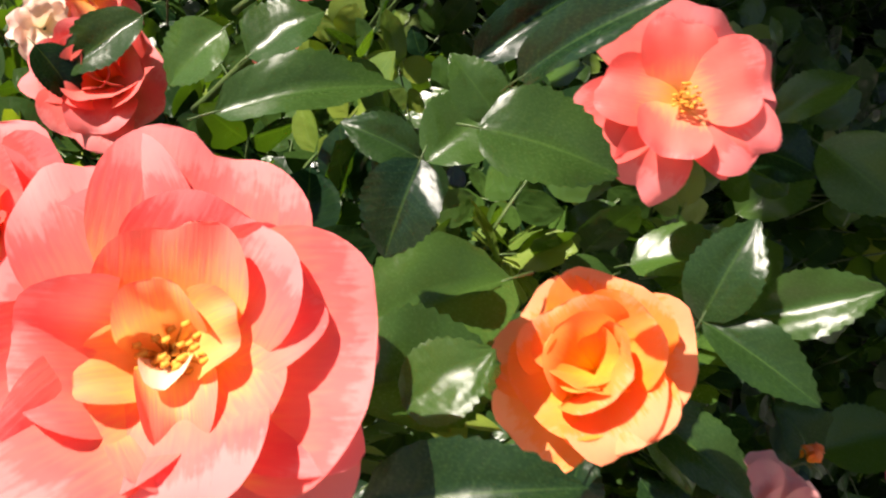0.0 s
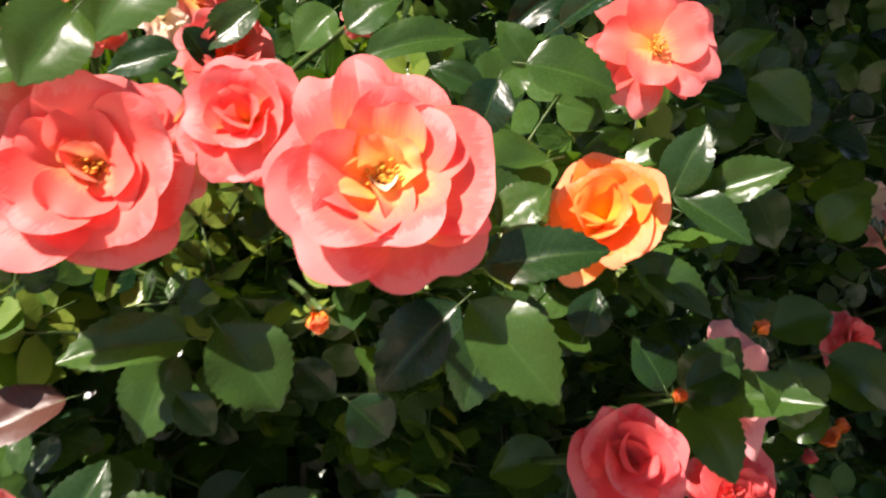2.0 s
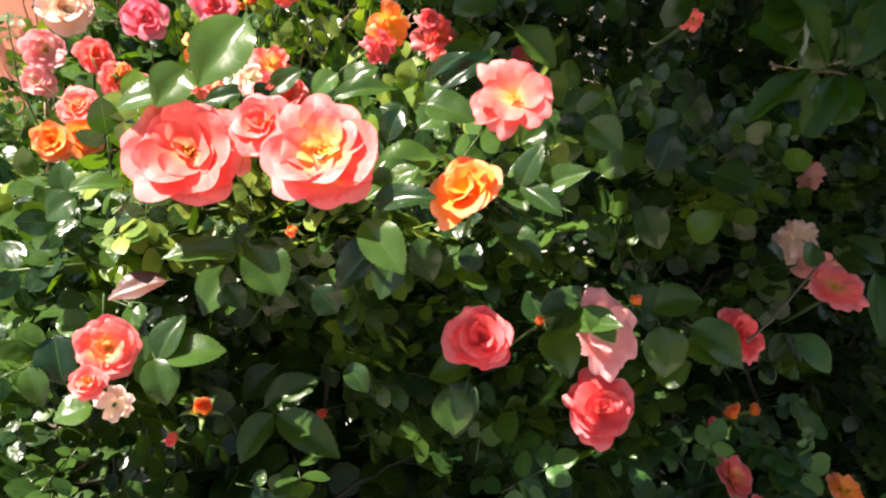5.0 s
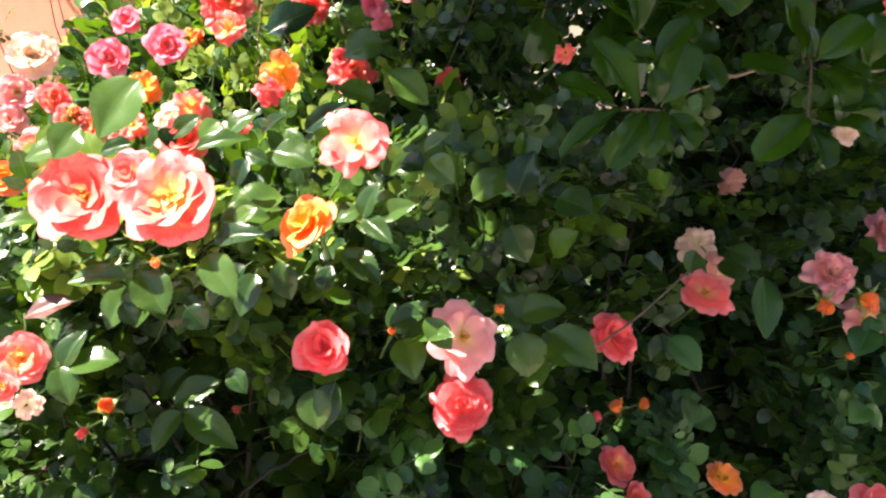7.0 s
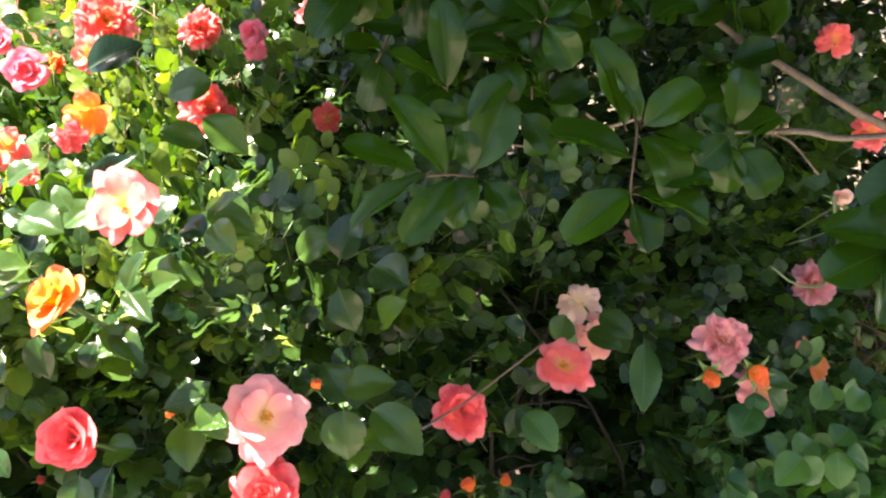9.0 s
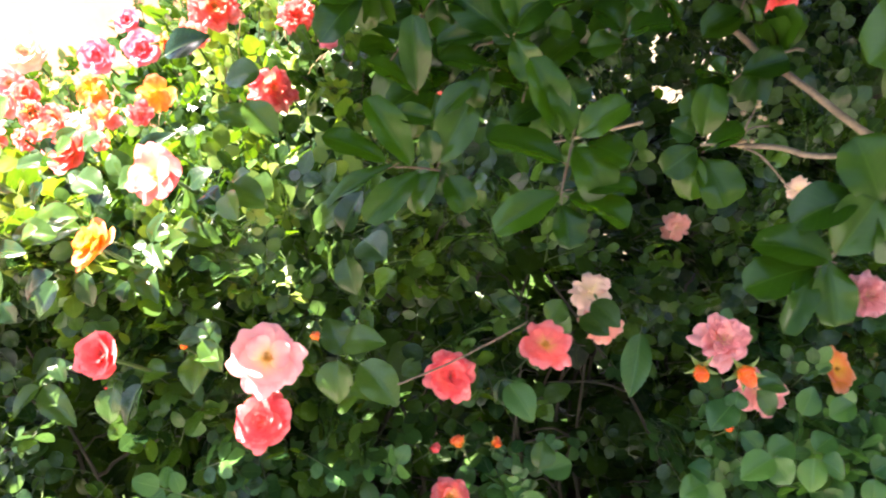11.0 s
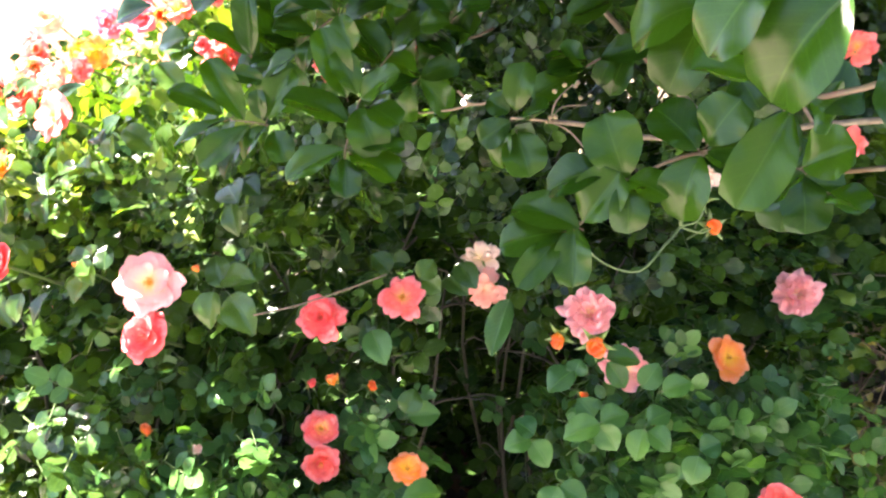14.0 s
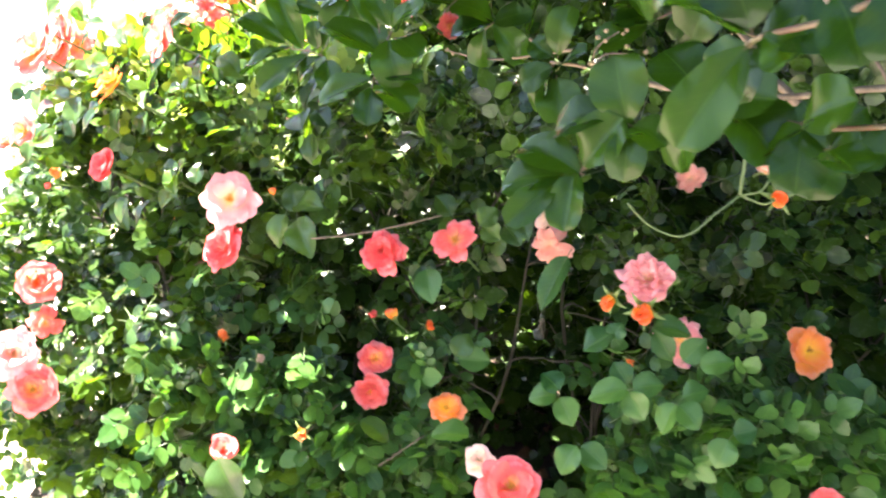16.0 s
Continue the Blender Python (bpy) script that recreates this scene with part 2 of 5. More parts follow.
def grid_faces(nu, nv):
    return [[j * nu + i, j * nu + i + 1, (j + 1) * nu + i + 1, (j + 1) * nu + i] for j in range(nv - 1) for i in range(nu - 1)]


def bend(points, seed, amount, steps=4):
    """A smooth line through the points, with a little waver."""
    rng = random.Random(seed)
    pts = [Vector(p) for p in points]
    out = []
    for i in range(len(pts) - 1):
        a, b = pts[max(i - 1, 0)], pts[i]
        c, d = pts[i + 1], pts[min(i + 2, len(pts) - 1)]
        for k in range(steps):
            t = k / steps
            q = 0.5 * (2 * b + (c - a) * t + (2 * a - 5 * b + 4 * c - d) * t * t + (3 * b - a - 3 * c + d) * t ** 3)
            out.append(q + Vector([rng.uniform(-amount, amount) for _ in range(3)]) * (1 if k or i else 0))
    return out + [pts[-1]]


# ---- leaves ----
def blade(nv, across, belly, tip, fold, arch, teeth, twist=0.0, wave=0.0, seed=0, ends=1.0):
    """A leaf blade from (0,0,0) to (0,1,0), half a unit wide each side at its widest, facing +z."""
    rng = random.Random(seed)
    phase = rng.uniform(0, 6)
    us = np.linspace(-1, 1, across)
    verts, uv = [], []
    for j in range(nv):
        v = j / (nv - 1)
        h = 0.5 * (max(math.sin(math.pi * min(v, 1.0) ** belly), 0.0) ** (tip - 0.14 + 0.28 * v * ends))
        if teeth and 0 < j < nv - 1:
            h *= 1.0 + (teeth if j % 2 else -teeth)
        if v == 0 or v == 1:
            h = 0.012
        for u in us:
            a = abs(u)
            z = fold * h * a * (1.0 - 0.35 * a) - arch * (v - 0.35) ** 2 + twist * u * h * (v - 0.4) + wave * math.sin(v * 9 + phase + u * 1.5) * a * h
            lift = 0.035 * (1 if j % 2 == 0 else 0) * a if teeth else 0
            verts.append((u * h, v - lift * 0.6, z + arch * 0.1225))
            uv.append((0.5 + 0.5 * u, v))
    return verts, grid_faces(across, nv), uv


def leaf_place(base, tip, up, width):
    """The pose, with scale, that lays a blade from base to tip, its face towards up, width metres wide."""
    base, tip, up = Vector(base), Vector(tip), Vector(up)
    y = tip - base
    n = y.length
    y.normalize()
    z = (up - y * up.dot(y)).normalized()
    x = y.cross(z)
    m = Matrix((x, y, z)).transposed().to_4x4()
    return Matrix.Translation(base) @ m @ Matrix.Diagonal((width, n, (width + n) / 2, 1))


def hero_blade(seed):
    """A large rose leaflet with saw-toothed edge, raised side veins and a short stalk."""
    r = random.Random(seed)
    s = Shape()
    b = blade(25, 9, r.uniform(0.80, 0.9), 0.70, r.uniform(0.25, 0.5), r.uniform(0.15, 0.5), 0.028, r.uniform(-0.35, 0.35), r.uniform(0.03, 0.1), seed)
    s.add(*b)
    s.tube([(0, -0.16, -0.03), (0, -0.05, 0.0), (0, 0.1, 0.008)], 0.012, 0.010, 5, 1)
    return s


def compound(seed, material_list, nv=7, across=5, count=5, teeth=0.06):
    """A rose leaf of five or seven leaflets on one stalk, about a unit long, lying along +y and facing +z."""
    rng = random.Random(seed)
    s = Shape()
    droop = rng.uniform(0.05, 0.3)
    stalk = [Vector((0, t, -droop * t * t)) for t in (0, 0.3, 0.55, 0.78)]
    s.tube(stalk, 0.016, 0.009, 3, 1)
    spots = [(0.78, 0, 1.0)]
    for k in range((count - 1) // 2):
        t = 0.70 - 0.30 * k
        spots += [(t, 1, 0.86 - 0.12 * k), (t, -1, 0.86 - 0.12 * k)]
    for t, sd, size in spots:
        size *= rng.uniform(0.82, 1.1) * 0.50
        yaw = sd * rng.uniform(50, 80) + rng.uniform(-10, 10)
        b = blade(nv, across, rng.uniform(0.80, 0.95), 0.66, rng.uniform(0.05, 0.28), rng.uniform(0.05, 0.4), teeth, rng.uniform(-0.3, 0.3), rng.uniform(0, 0.12), rng.random(), 0.35)
        m = pose(sd * 0.02, t, -droop * t * t, rng.uniform(-25, 8), rng.uniform(-22, 22), -yaw) @ Matrix.Diagonal((size * rng.uniform(0.68, 0.86), size, size * 0.7, 1))
        s.add(b[0], b[1], b[2], 0, m)
    return s


def merged(name, shapes, mats, poses):
    """One mesh of many posed copies of a few shapes: poses is a list of (index of the shape, matrix)."""
    vs, fs, uvs, ss, k = [], [], [], [], 0
    data = []
    for s in shapes:
        tri = []
        sl = []
        for f, slot in zip(s.f, s.s):
            for i in range(1, len(f) - 1):
                tri.append((f[0], f[i], f[i + 1]))
                sl.append(slot)
        data.append((np.array([tuple(p) for p in s.v]), np.array(tri, np.int32), np.array(s.uv, np.float32), np.array(sl, np.int32)))
    for i, m in poses:
        v, f, uv, sl = data[i]
        m = np.array(m)
        vs.append(v @ m[:3, :3].T + m[:3, 3])
        fs.append(f + k)
        uvs.append(uv)
        ss.append(sl)
        k += len(v)
    v, f, uv, sl = np.concatenate(vs), np.concatenate(fs), np.concatenate(uvs), np.concatenate(ss)
    me = bpy.data.meshes.new(name)
    me.vertices.add(len(v))
    me.vertices.foreach_set("co", v.astype(np.float32).ravel())
    me.loops.add(len(f) * 3)
    me.loops.foreach_set("vertex_index", f.astype(np.int32).ravel())
    me.polygons.add(len(f))
    me.polygons.foreach_set("loop_start", np.arange(0, len(f) * 3, 3, dtype=np.int32))
    me.polygons.foreach_set("loop_total", np.full(len(f), 3, np.int32))
    me.polygons.foreach_set("material_index", sl)
    me.polygons.foreach_set("use_smooth", np.full(len(f), True))
    layer = me.uv_layers.new(name="UVMap")
    layer.data.foreach_set("uv", uv[f.ravel()].astype(np.float32).ravel())
    for m in mats:
        me.materials.append(m)
    me.update(calc_edges=True)
    me.validate()
    return me


def aim(place, facing, spin=0.0):
    """A pose at place whose z axis points along facing."""
    q = Vector(facing).normalized().to_track_quat("Z", "Y").to_matrix().to_4x4()
    return Matrix.Translation(place) @ q @ pose(0, 0, 0, 0, 0, spin)


# ---- roses ----
PETALS = {}


def petal(key, length, width, a0, a1, cup, curl, ruffle, mat, seed, n=11):
    """A petal rising from the flower's middle: it leaves the axis at a0 degrees and leans to a1 at its rim."""
    key = (key, mat.name, n)
    if key in PETALS:
        return PETALS[key]
    rng = random.Random(seed)
    ph, ph2, notch, lop = rng.uniform(0, 6), rng.uniform(0, 6), rng.choice((0.0, 0.0, 0.05, 0.10)), rng.uniform(-0.12, 0.12)
    us = np.linspace(-1, 1, n)
    verts, uv = [], []
    steps = 40
    line, r, z = [(0.0, 0.0, radians(a0))], 0.0, 0.0
    for j in range(1, steps + 1):
        v = j / steps
        lean = radians(a0 + (a1 - a0) * v ** 0.9 + curl * (max(v - 0.66, 0) / 0.34) ** 1.6)
        r += math.sin(lean) * length / steps
        z += math.cos(lean) * length / steps
        line.append((r, z, lean))
    for j in range(n):
        v = math.sin(math.pi / 2 * j / (n - 1))
        h = 0.14 + 0.86 * math.sin(min(v / 0.62, 1.0) * math.pi / 2) ** 1.1
        if v > 0.62:
            h *= max(1 - ((v - 0.62) / 0.38) ** 2.3, 0.0) ** (1 / 2.3)
        h = width * max(h, 0.02)
        for u in us:
            a = u * h / width
            w = v - notch * math.exp(-(a / 0.22) ** 2) * v ** 6 + (lop * a + 0.018 * math.sin(a * 6 + ph2)) * v ** 4
            w = min(max(w, 0.0), 1.0)
            k = min(int(w * steps), steps - 1)
            q = w * steps - k
            r, z, lean = [line[k][i] * (1 - q) + line[k + 1][i] * q for i in range(3)]
            inward = cup * width * a * a * (0.35 + 0.65 * v) + ruffle * length * (math.sin(a * 3.4 + ph) * v ** 2.2 + 0.5 * math.sin(v * 6 + ph2) * abs(a) + 0.6 * math.sin(a * 7.5 + ph2) * v ** 4)
            verts.append((a * width * (1 - 0.14 * cup * a * a), r - math.cos(lean) * inward, z + math.sin(lean) * inward))
            uv.append((0.5 + 0.5 * a, w * length))
    PETALS[key] = mesh_of("petal", verts, grid_faces(n, n), [mat], uv)
    return PETALS[key]


def stamen_mesh(mat, seed=3):
    rng = random.Random(seed)
    s = Shape()
    for i in range(34):
        a, tilt = rng.uniform(0, 6.283), rng.uniform(0.1, 0.75)
        n = rng.uniform(0.16, 0.25)
        tip = Vector((math.cos(a) * math.sin(tilt), math.sin(a) * math.sin(tilt), math.cos(tilt))) * n
        s.tube([Vector((math.cos(a), math.sin(a), 0)) * 0.02, tip * 0.6, tip], 0.006, 0.005, 3)
        s.tube([tip, tip + Vector((0.012, 0.0, 0.018)), tip + Vector((0.03, 0.01, 0.02))], 0.015, 0.012, 4)
    return s.mesh("stamen_tuft", [mat])


def sepal_mesh(mat, opening=100.0, length=0.5, half=0.10):
    s = Shape()
    verts, uv = [], []
    for j in range(7):
        v = j / 6
        lean = radians(opening * (0.45 + 0.55 * v * v))
        for u in (-1, 0, 1):
            verts.append((u * half * (1 - v) ** 0.7 * (0.6 + 1.2 * min(v * 3, 1) - 0.8 * v), 0.04 + math.sin(lean) * v * length, -0.04 + math.cos(lean) * v * length - 0.03 * abs(u)))
            uv.append((0.5 + 0.5 * u, v))
    s.add(verts, grid_faces(3, 7), uv)
    return s.mesh("sepal", [mat])


def hip_mesh(mat, size=1.0):
    s = Shape()
    rings = [(-0.20, 0.035), (-0.16, 0.065), (-0.10, 0.085), (-0.03, 0.075), (0.03, 0.05)]
    verts = [(r * size * math.cos(a), r * size * math.sin(a), z * size) for z, r in rings for a in (0.785 * q for q in range(8))]
    s.add(verts, [[i * 8 + q, i * 8 + (q + 1) % 8, (i + 1) * 8 + (q + 1) % 8, (i + 1) * 8 + q] for i in range(4) for q in range(8)])
    return s.mesh("hip", [mat])


STAMENS, SEPAL, SEPAL_SHUT, HIP, BUD_HIP = stamen_mesh(STAMEN), sepal_mesh(SEPAL_GREEN), sepal_mesh(SEPAL_GREEN, 66.0, 1.05, 0.17), hip_mesh(SEPAL_GREEN), hip_mesh(SEPAL_GREEN, 1.5)

# each ring: petals, length, half width, lean at the base, lean at the rim, cup, curl, ruffle, height of its foot
STYLES = {
    "big": [(5, 1.0, 0.58, 60, 82, 0.24, 14, 0.034, -0.05), (5, 0.90, 0.48, 48, 70, 0.34, 24, 0.048, -0.02),
            (5, 0.74, 0.36, 40, 60, 0.46, 34, 0.060, 0.0), (4, 0.50, 0.20, 28, 46, 0.70, 44, 0.08, 0.02)],
    "open": [(5, 1.0, 0.60, 60, 84, 0.22, 16, 0.042, -0.05), (5, 0.88, 0.50, 46, 68, 0.30, 22, 0.050, -0.02),
             (5, 0.68, 0.36, 36, 54, 0.42, 30, 0.055, 0.0), (3, 0.44, 0.24, 24, 40, 0.50, 34, 0.04, 0.02)],
    "cup": [(5, 1.0, 0.60, 58, 80, 0.22, 26, 0.035, -0.05), (4, 0.90, 0.56, 40, 58, 0.34, 28, 0.040, -0.02),
            (4, 0.74, 0.46, 24, 40, 0.52, 26, 0.05, 0.0), (3, 0.58, 0.34, 12, 26, 0.75, 24, 0.05, 0.02)],
    "goblet": [(5, 1.0, 0.60, 50, 62, 0.30, 30, 0.035, -0.05), (4, 0.88, 0.54, 32, 44, 0.42, 34, 0.040, -0.02),
               (3, 0.66, 0.42, 16, 26, 0.65, 28, 0.05, 0.0), (2, 0.46, 0.28, 6, 14, 0.95, 24, 0.05, 0.02)],
    "single": [(6, 1.0, 0.48, 68, 84, 0.14, 22, 0.06, -0.04), (5, 0.80, 0.42, 54, 70, 0.22, 28, 0.06, -0.01)],
    "rosette": [(6, 1.0, 0.50, 70, 90, 0.14, 26, 0.045, -0.06), (6, 0.88, 0.46, 52, 74, 0.24, 26, 0.05, -0.03),
                (5, 0.74, 0.42, 36, 56, 0.34, 26, 0.055, 0.0), (4, 0.56, 0.34, 20, 38, 0.5, 26, 0.06, 0.02), (3, 0.42, 0.22, 8, 20, 0.7, 20, 0.06, 0.03)],
    "crumpled": [(7, 1.0, 0.42, 62, 86, 0.25, 30, 0.10, -0.06), (7, 0.90, 0.38, 48, 72, 0.30, 34, 0.12, -0.03),
                 (6, 0.78, 0.32, 34, 56, 0.40, 36, 0.13, 0.0), (6, 0.62, 0.26, 20, 42, 0.5, 36, 0.13, 0.02), (4, 0.46, 0.2, 8, 24, 0.6, 30, 0.10, 0.03)],
    "wilted": [(4, 1.0, 0.46, 80, 130, 0.25, 30, 0.09, -0.03), (4, 0.9, 0.42, 55, 98, 0.30, 40, 0.10, 0.0), (3, 0.7, 0.32, 30, 60, 0.5, 40, 0.10, 0.02)],
    "bud": [(4, 0.92, 0.42, 30, 6, 0.85, 4, 0.015, 0.0), (4, 0.86, 0.38, 20, 0, 0.9, 8, 0.015, 0.02), (3, 0.80, 0.28, 8, -4, 1.0, 10, 0.02, 0.03)],
}
BUSHES = {}
BLOOMS = []


def rose(place, facing, radius, style, mat, label, spin=0.0, seed=1, name="rose", stem=None, flat=1.0):
    """A rose of separate petals with stamens, sepals and a stalk."""
    rng = random.Random(seed)
    m = aim(place, facing, spin) @ Matrix.Diagonal((radius, radius, radius * flat, 1))
    BLOOMS.append((Vector(place), Vector(facing).normalized(), radius))
    ob = thing(name, m, label, "rose bud" if name == "rose_bud" else "rose", "buds on the rose hedge" if name == "rose_bud" else "roses on the hedge")
    for k, (count, length, width, a0, a1, cup, curl, ruffle, foot) in enumerate(STYLES[style]):
        turn = rng.uniform(0, 360)
        for i in range(count):
            variant = rng.randrange(4)
            me = petal((style, k, variant), length * (0.94 + 0.04 * variant), width * (1.06 - 0.04 * variant), a0, a1 + 5 * variant - 8, cup, curl * (0.4 + 0.4 * variant), ruffle, mat, k * 17 + variant * 5 + 2, 18 if radius > 0.045 else 13 if radius > 0.03 else 9)
            q = pose(0, 0, foot + rng.uniform(-0.02, 0.02), rng.uniform(-13, 10), rng.uniform(-9, 9), turn + 360 / count * i + rng.uniform(-14, 14))
            q = q @ Matrix.Diagonal((rng.uniform(0.85, 1.15), rng.uniform(0.88, 1.1), rng.uniform(0.9, 1.1), 1))
            part("petal", me, ob, q)
    if style in ("big", "open", "single"):
        tagged(part("stamen_tuft", STAMENS, ob, pose(0, 0, 0.05), "orange-yellow stamens"), kind="stuff")
    turn = rng.uniform(0, 72)
    hip = part("hip", BUD_HIP if style == "bud" else HIP, ob, pose(0, 0, -0.06))
    for i in range(5):
        part("sepal", SEPAL_SHUT if style == "bud" else SEPAL, hip, pose(0, 0, 0, rng.uniform(-14, 14), 0, turn + 72 * i))
    if style == "big":
        part("petal", petal(("heart", 0, 0), 0.40, 0.12, 18, 30, 0.7, 20, 0.03, PALE, 5, 9), ob, pose(0, 0, 0.02, 0, 0, 180 + spin), "pale folded petal in the heart")
    s = Shape()
    inv = m.inverted()
    root = Vector(stem) if stem is not None else Vector(place) - Vector(facing).normalized() * 0.05 + Vector((0.02, 0.06, -0.04))
    tail = m @ Vector((0, 0, -0.4 / flat))
    s.tube([inv @ p for p in bend([m @ Vector((0, 0, -0.1)), tail, root], seed, 0.0005)], (0.0011 if style == "bud" else 0.0019) / radius, (0.0014 if style == "bud" else 0.0024) / radius, 6)
    part("stem", s.mesh("stem", [GREEN_STEM]), ob)
    return ob


# ---- roses and buds ----
rose((0.071, 0.147, 1.154), (-0.39, -0.61, 0.69), 0.0483, "big", SALMON, "large coral-pink rose, fully open in the sun, yellow heart", seed=1, flat=0.78)
rose((0.030, 0.295, 1.134), (-0.47, -0.73, 0.50), 0.0513, "open", CORAL, "coral rose fully open in the sun showing orange stamens", seed=2)
rose((0.065, 0.277, 1.142), (0.09, -0.93, 0.35), 0.0262, "wilted", SALMON, "rumpled coral rose past its best beside an open one", seed=3)
rose((0.060, 0.210, 1.167), (-0.70, -0.54, 0.47), 0.0296, "cup", CORAL, "coral rose half hidden behind a larger one", seed=4)
rose((0.265, 0.146, 1.180), (-0.61, -0.71, 0.34), 0.0367, "single", CORAL, "coral-pink rose with loose petals and yellow heart", seed=5, flat=0.80)
rose((0.196, 0.122, 1.110), (-0.70, -0.28, 0.65), 0.0328, "cup", ORANGE, "bright orange cupped rose with golden heart", seed=6, flat=1.05)
rose((0.186, 0.091, 0.992), (-0.51, -0.55, 0.66), 0.0338, "goblet", RED, "red cupped rose in shade", seed=7, flat=0.90)
rose((0.365, 0.111, 0.944), (-0.00, -0.84, 0.54), 0.0478, "single", PINK, "pale pink rose with open yellow heart", seed=8, flat=0.70)
rose((0.354, 0.096, 0.866), (-0.37, -0.69, 0.62), 0.0392, "rosette", RED, "bright red rose hanging in shade", seed=9, flat=0.80)
rose((0.606, 0.103, 0.873), (-0.13, -0.75, 0.65), 0.0356, "rosette", RED, "small red ruffled rose in shade", seed=10)
rose((0.722, 0.055, 0.921), (-0.28, -0.39, 0.88), 0.0367, "single", CORAL, "coral rose opening upwards with yellow heart", seed=11, flat=0.75)
rose((1.007, 0.046, 0.879), (-0.27, -0.65, 0.71), 0.0422, "crumpled", PINK, "faded pink rose with papery crumpled petals", seed=12)
rose((1.259, 0.064, 0.772), (0.22, -0.72, 0.62), 0.0385, "single", ORANGE, "small orange rose with golden heart", seed=13, flat=0.65)
rose((1.467, 0.206, 0.806), (-0.51, -0.70, 0.49), 0.0460, "crumpled", PINK, "faded pink many-petalled rose in shade", seed=14)
rose((0.596, 0.082, 0.691), (0.21, -0.65, 0.73), 0.0315, "open", SALMON, "coral rose with golden heart above its twin", seed=15)
rose((0.594, 0.047, 0.656), (0.17, -0.95, 0.28), 0.0304, "cup", CORAL, "coral rose hanging just under another", seed=16)
rose((0.721, -0.004, 0.664), (0.02, -0.46, 0.89), 0.0291, "single", ORANGE, "yellow-orange rose half behind a leaf", seed=17)
rose((0.082, -0.043, 0.671), (0.54, -0.62, 0.56), 0.0387, "open", SALMON, "sunlit coral rose with dark heart at the hedge end", seed=18)
rose((0.054, -0.035, 0.726), (0.55, -0.58, 0.60), 0.0436, "rosette", PINK, "sunlit pink rose at the hedge end", seed=19)
rose((0.009, 0.132, 0.765), (0.54, -0.63, 0.55), 0.0399, "cup", SALMON, "sunlit pale coral rose at the hedge end", seed=20)
rose((0.026, 0.107, 0.703), (0.57, -0.78, 0.25), 0.0300, "wilted", CORAL, "drooping coral rose in the sun", seed=21)
rose((0.412, -0.134, 0.657), (0.39, -0.47, 0.79), 0.0221, "cup", CORAL, "coral rose behind a round leaf", seed=22)
rose((0.823, -0.169, 0.658), (-0.04, -0.46, 0.89), 0.0468, "open", CORAL, "coral-red rose low on the hedge", seed=23)
rose((0.778, -0.116, 0.660), (-0.25, -0.54, 0.80), 0.0232, "cup", PALE, "pale pink opening rose low on the hedge", seed=24)
rose((0.469, 0.521, 1.192), (0.09, -0.93, 0.36), 0.0380, "crumpled", SALMON, "coral-white rose in the sun on top of the hedge", seed=25)
rose((0.287, 0.363, 1.225), (-0.10, -0.99, -0.05), 0.0274, "wilted", ORANGE, "wilting orange-red rose with curled petals", seed=26)
rose((0.264, 0.348, 1.206), (-0.02, -1.00, -0.04), 0.0197, "wilted", RED, "wilting crimson rose hanging from a twig", seed=27)
rose((0.218, 0.893, 1.200), (-0.29, -0.90, 0.32), 0.0377, "cup", MAGENTA, "deep pink rose in the sun", seed=28)
rose((0.296, 0.821, 1.220), (-0.26, -0.92, 0.30), 0.0365, "cup", MAGENTA, "deep pink cupped rose in the sun", seed=29)
rose((0.283, 0.985, 1.250), (-0.15, -0.83, 0.54), 0.0283, "cup", MAGENTA, "crimson rose in the sun, seen from the side", seed=30)
rose((0.335, 0.810, 1.232), (0.11, -0.97, 0.22), 0.0187, "wilted", ORANGE, "small wilting orange rose", seed=31)
rose((0.101, 0.868, 1.218), (-0.10, -0.92, 0.39), 0.0421, "rosette", PALE, "pale yellow and pink rose in a sunlit cluster", seed=32)
# Seeds 33, 34, 36, 38, 57: strong sun put into colour as paler petals.
rose((0.100, 0.759, 1.166), (-0.14, -0.93, 0.34), 0.0262, "cup", SALMON, "coral rose in a sunlit cluster", seed=33)
rose((0.068, 0.867, 1.165), (-0.10, -0.94, 0.33), 0.0328, "open", PINK, "coral rose in a sunlit cluster", seed=34)
rose((0.107, 0.702, 1.143), (-0.15, -0.92, 0.36), 0.0253, "rosette", SALMON, "pale coral rose in a sunlit cluster", seed=35)
rose((0.045, 0.657, 1.119), (-0.32, -0.73, 0.61), 0.0284, "rosette", SALMON, "coral rose leaning away in a sunlit cluster", seed=36)
rose((-0.002, 0.607, 1.093), (-0.23, -0.81, 0.54), 0.0250, "cup", ORANGE, "yellow-orange rose in the sun", seed=37)
rose((0.052, 0.863, 1.124), (-0.25, -0.84, 0.48), 0.0257, "cup", PINK, "coral rose in a sunlit cluster", seed=38)
rose((0.375, 0.743, 1.248), (-0.30, -0.87, 0.38), 0.0308, "wilted", SALMON, "pale coral rose fading in the sun", seed=39)
rose((0.180, 0.479, 1.164), (-0.05, -0.90, 0.42), 0.0223, "wilted", PALE, "bleached pink spent rose on top of the hedge", seed=40)
rose((0.137, 0.491, 1.163), (-0.18, -0.87, 0.46), 0.0215, "wilted", SALMON, "spent coral rose on top of the hedge", seed=41)
rose((0.211, 0.310, 1.181), (0.01, -0.95, 0.32), 0.0125, "wilted", CORAL, "few coral petals of a spent rose", seed=42)
rose((0.437, 0.491, 1.216), (-0.41, -0.81, 0.41), 0.0164, "cup", RED, "crimson rose deep in the leaves", seed=43)
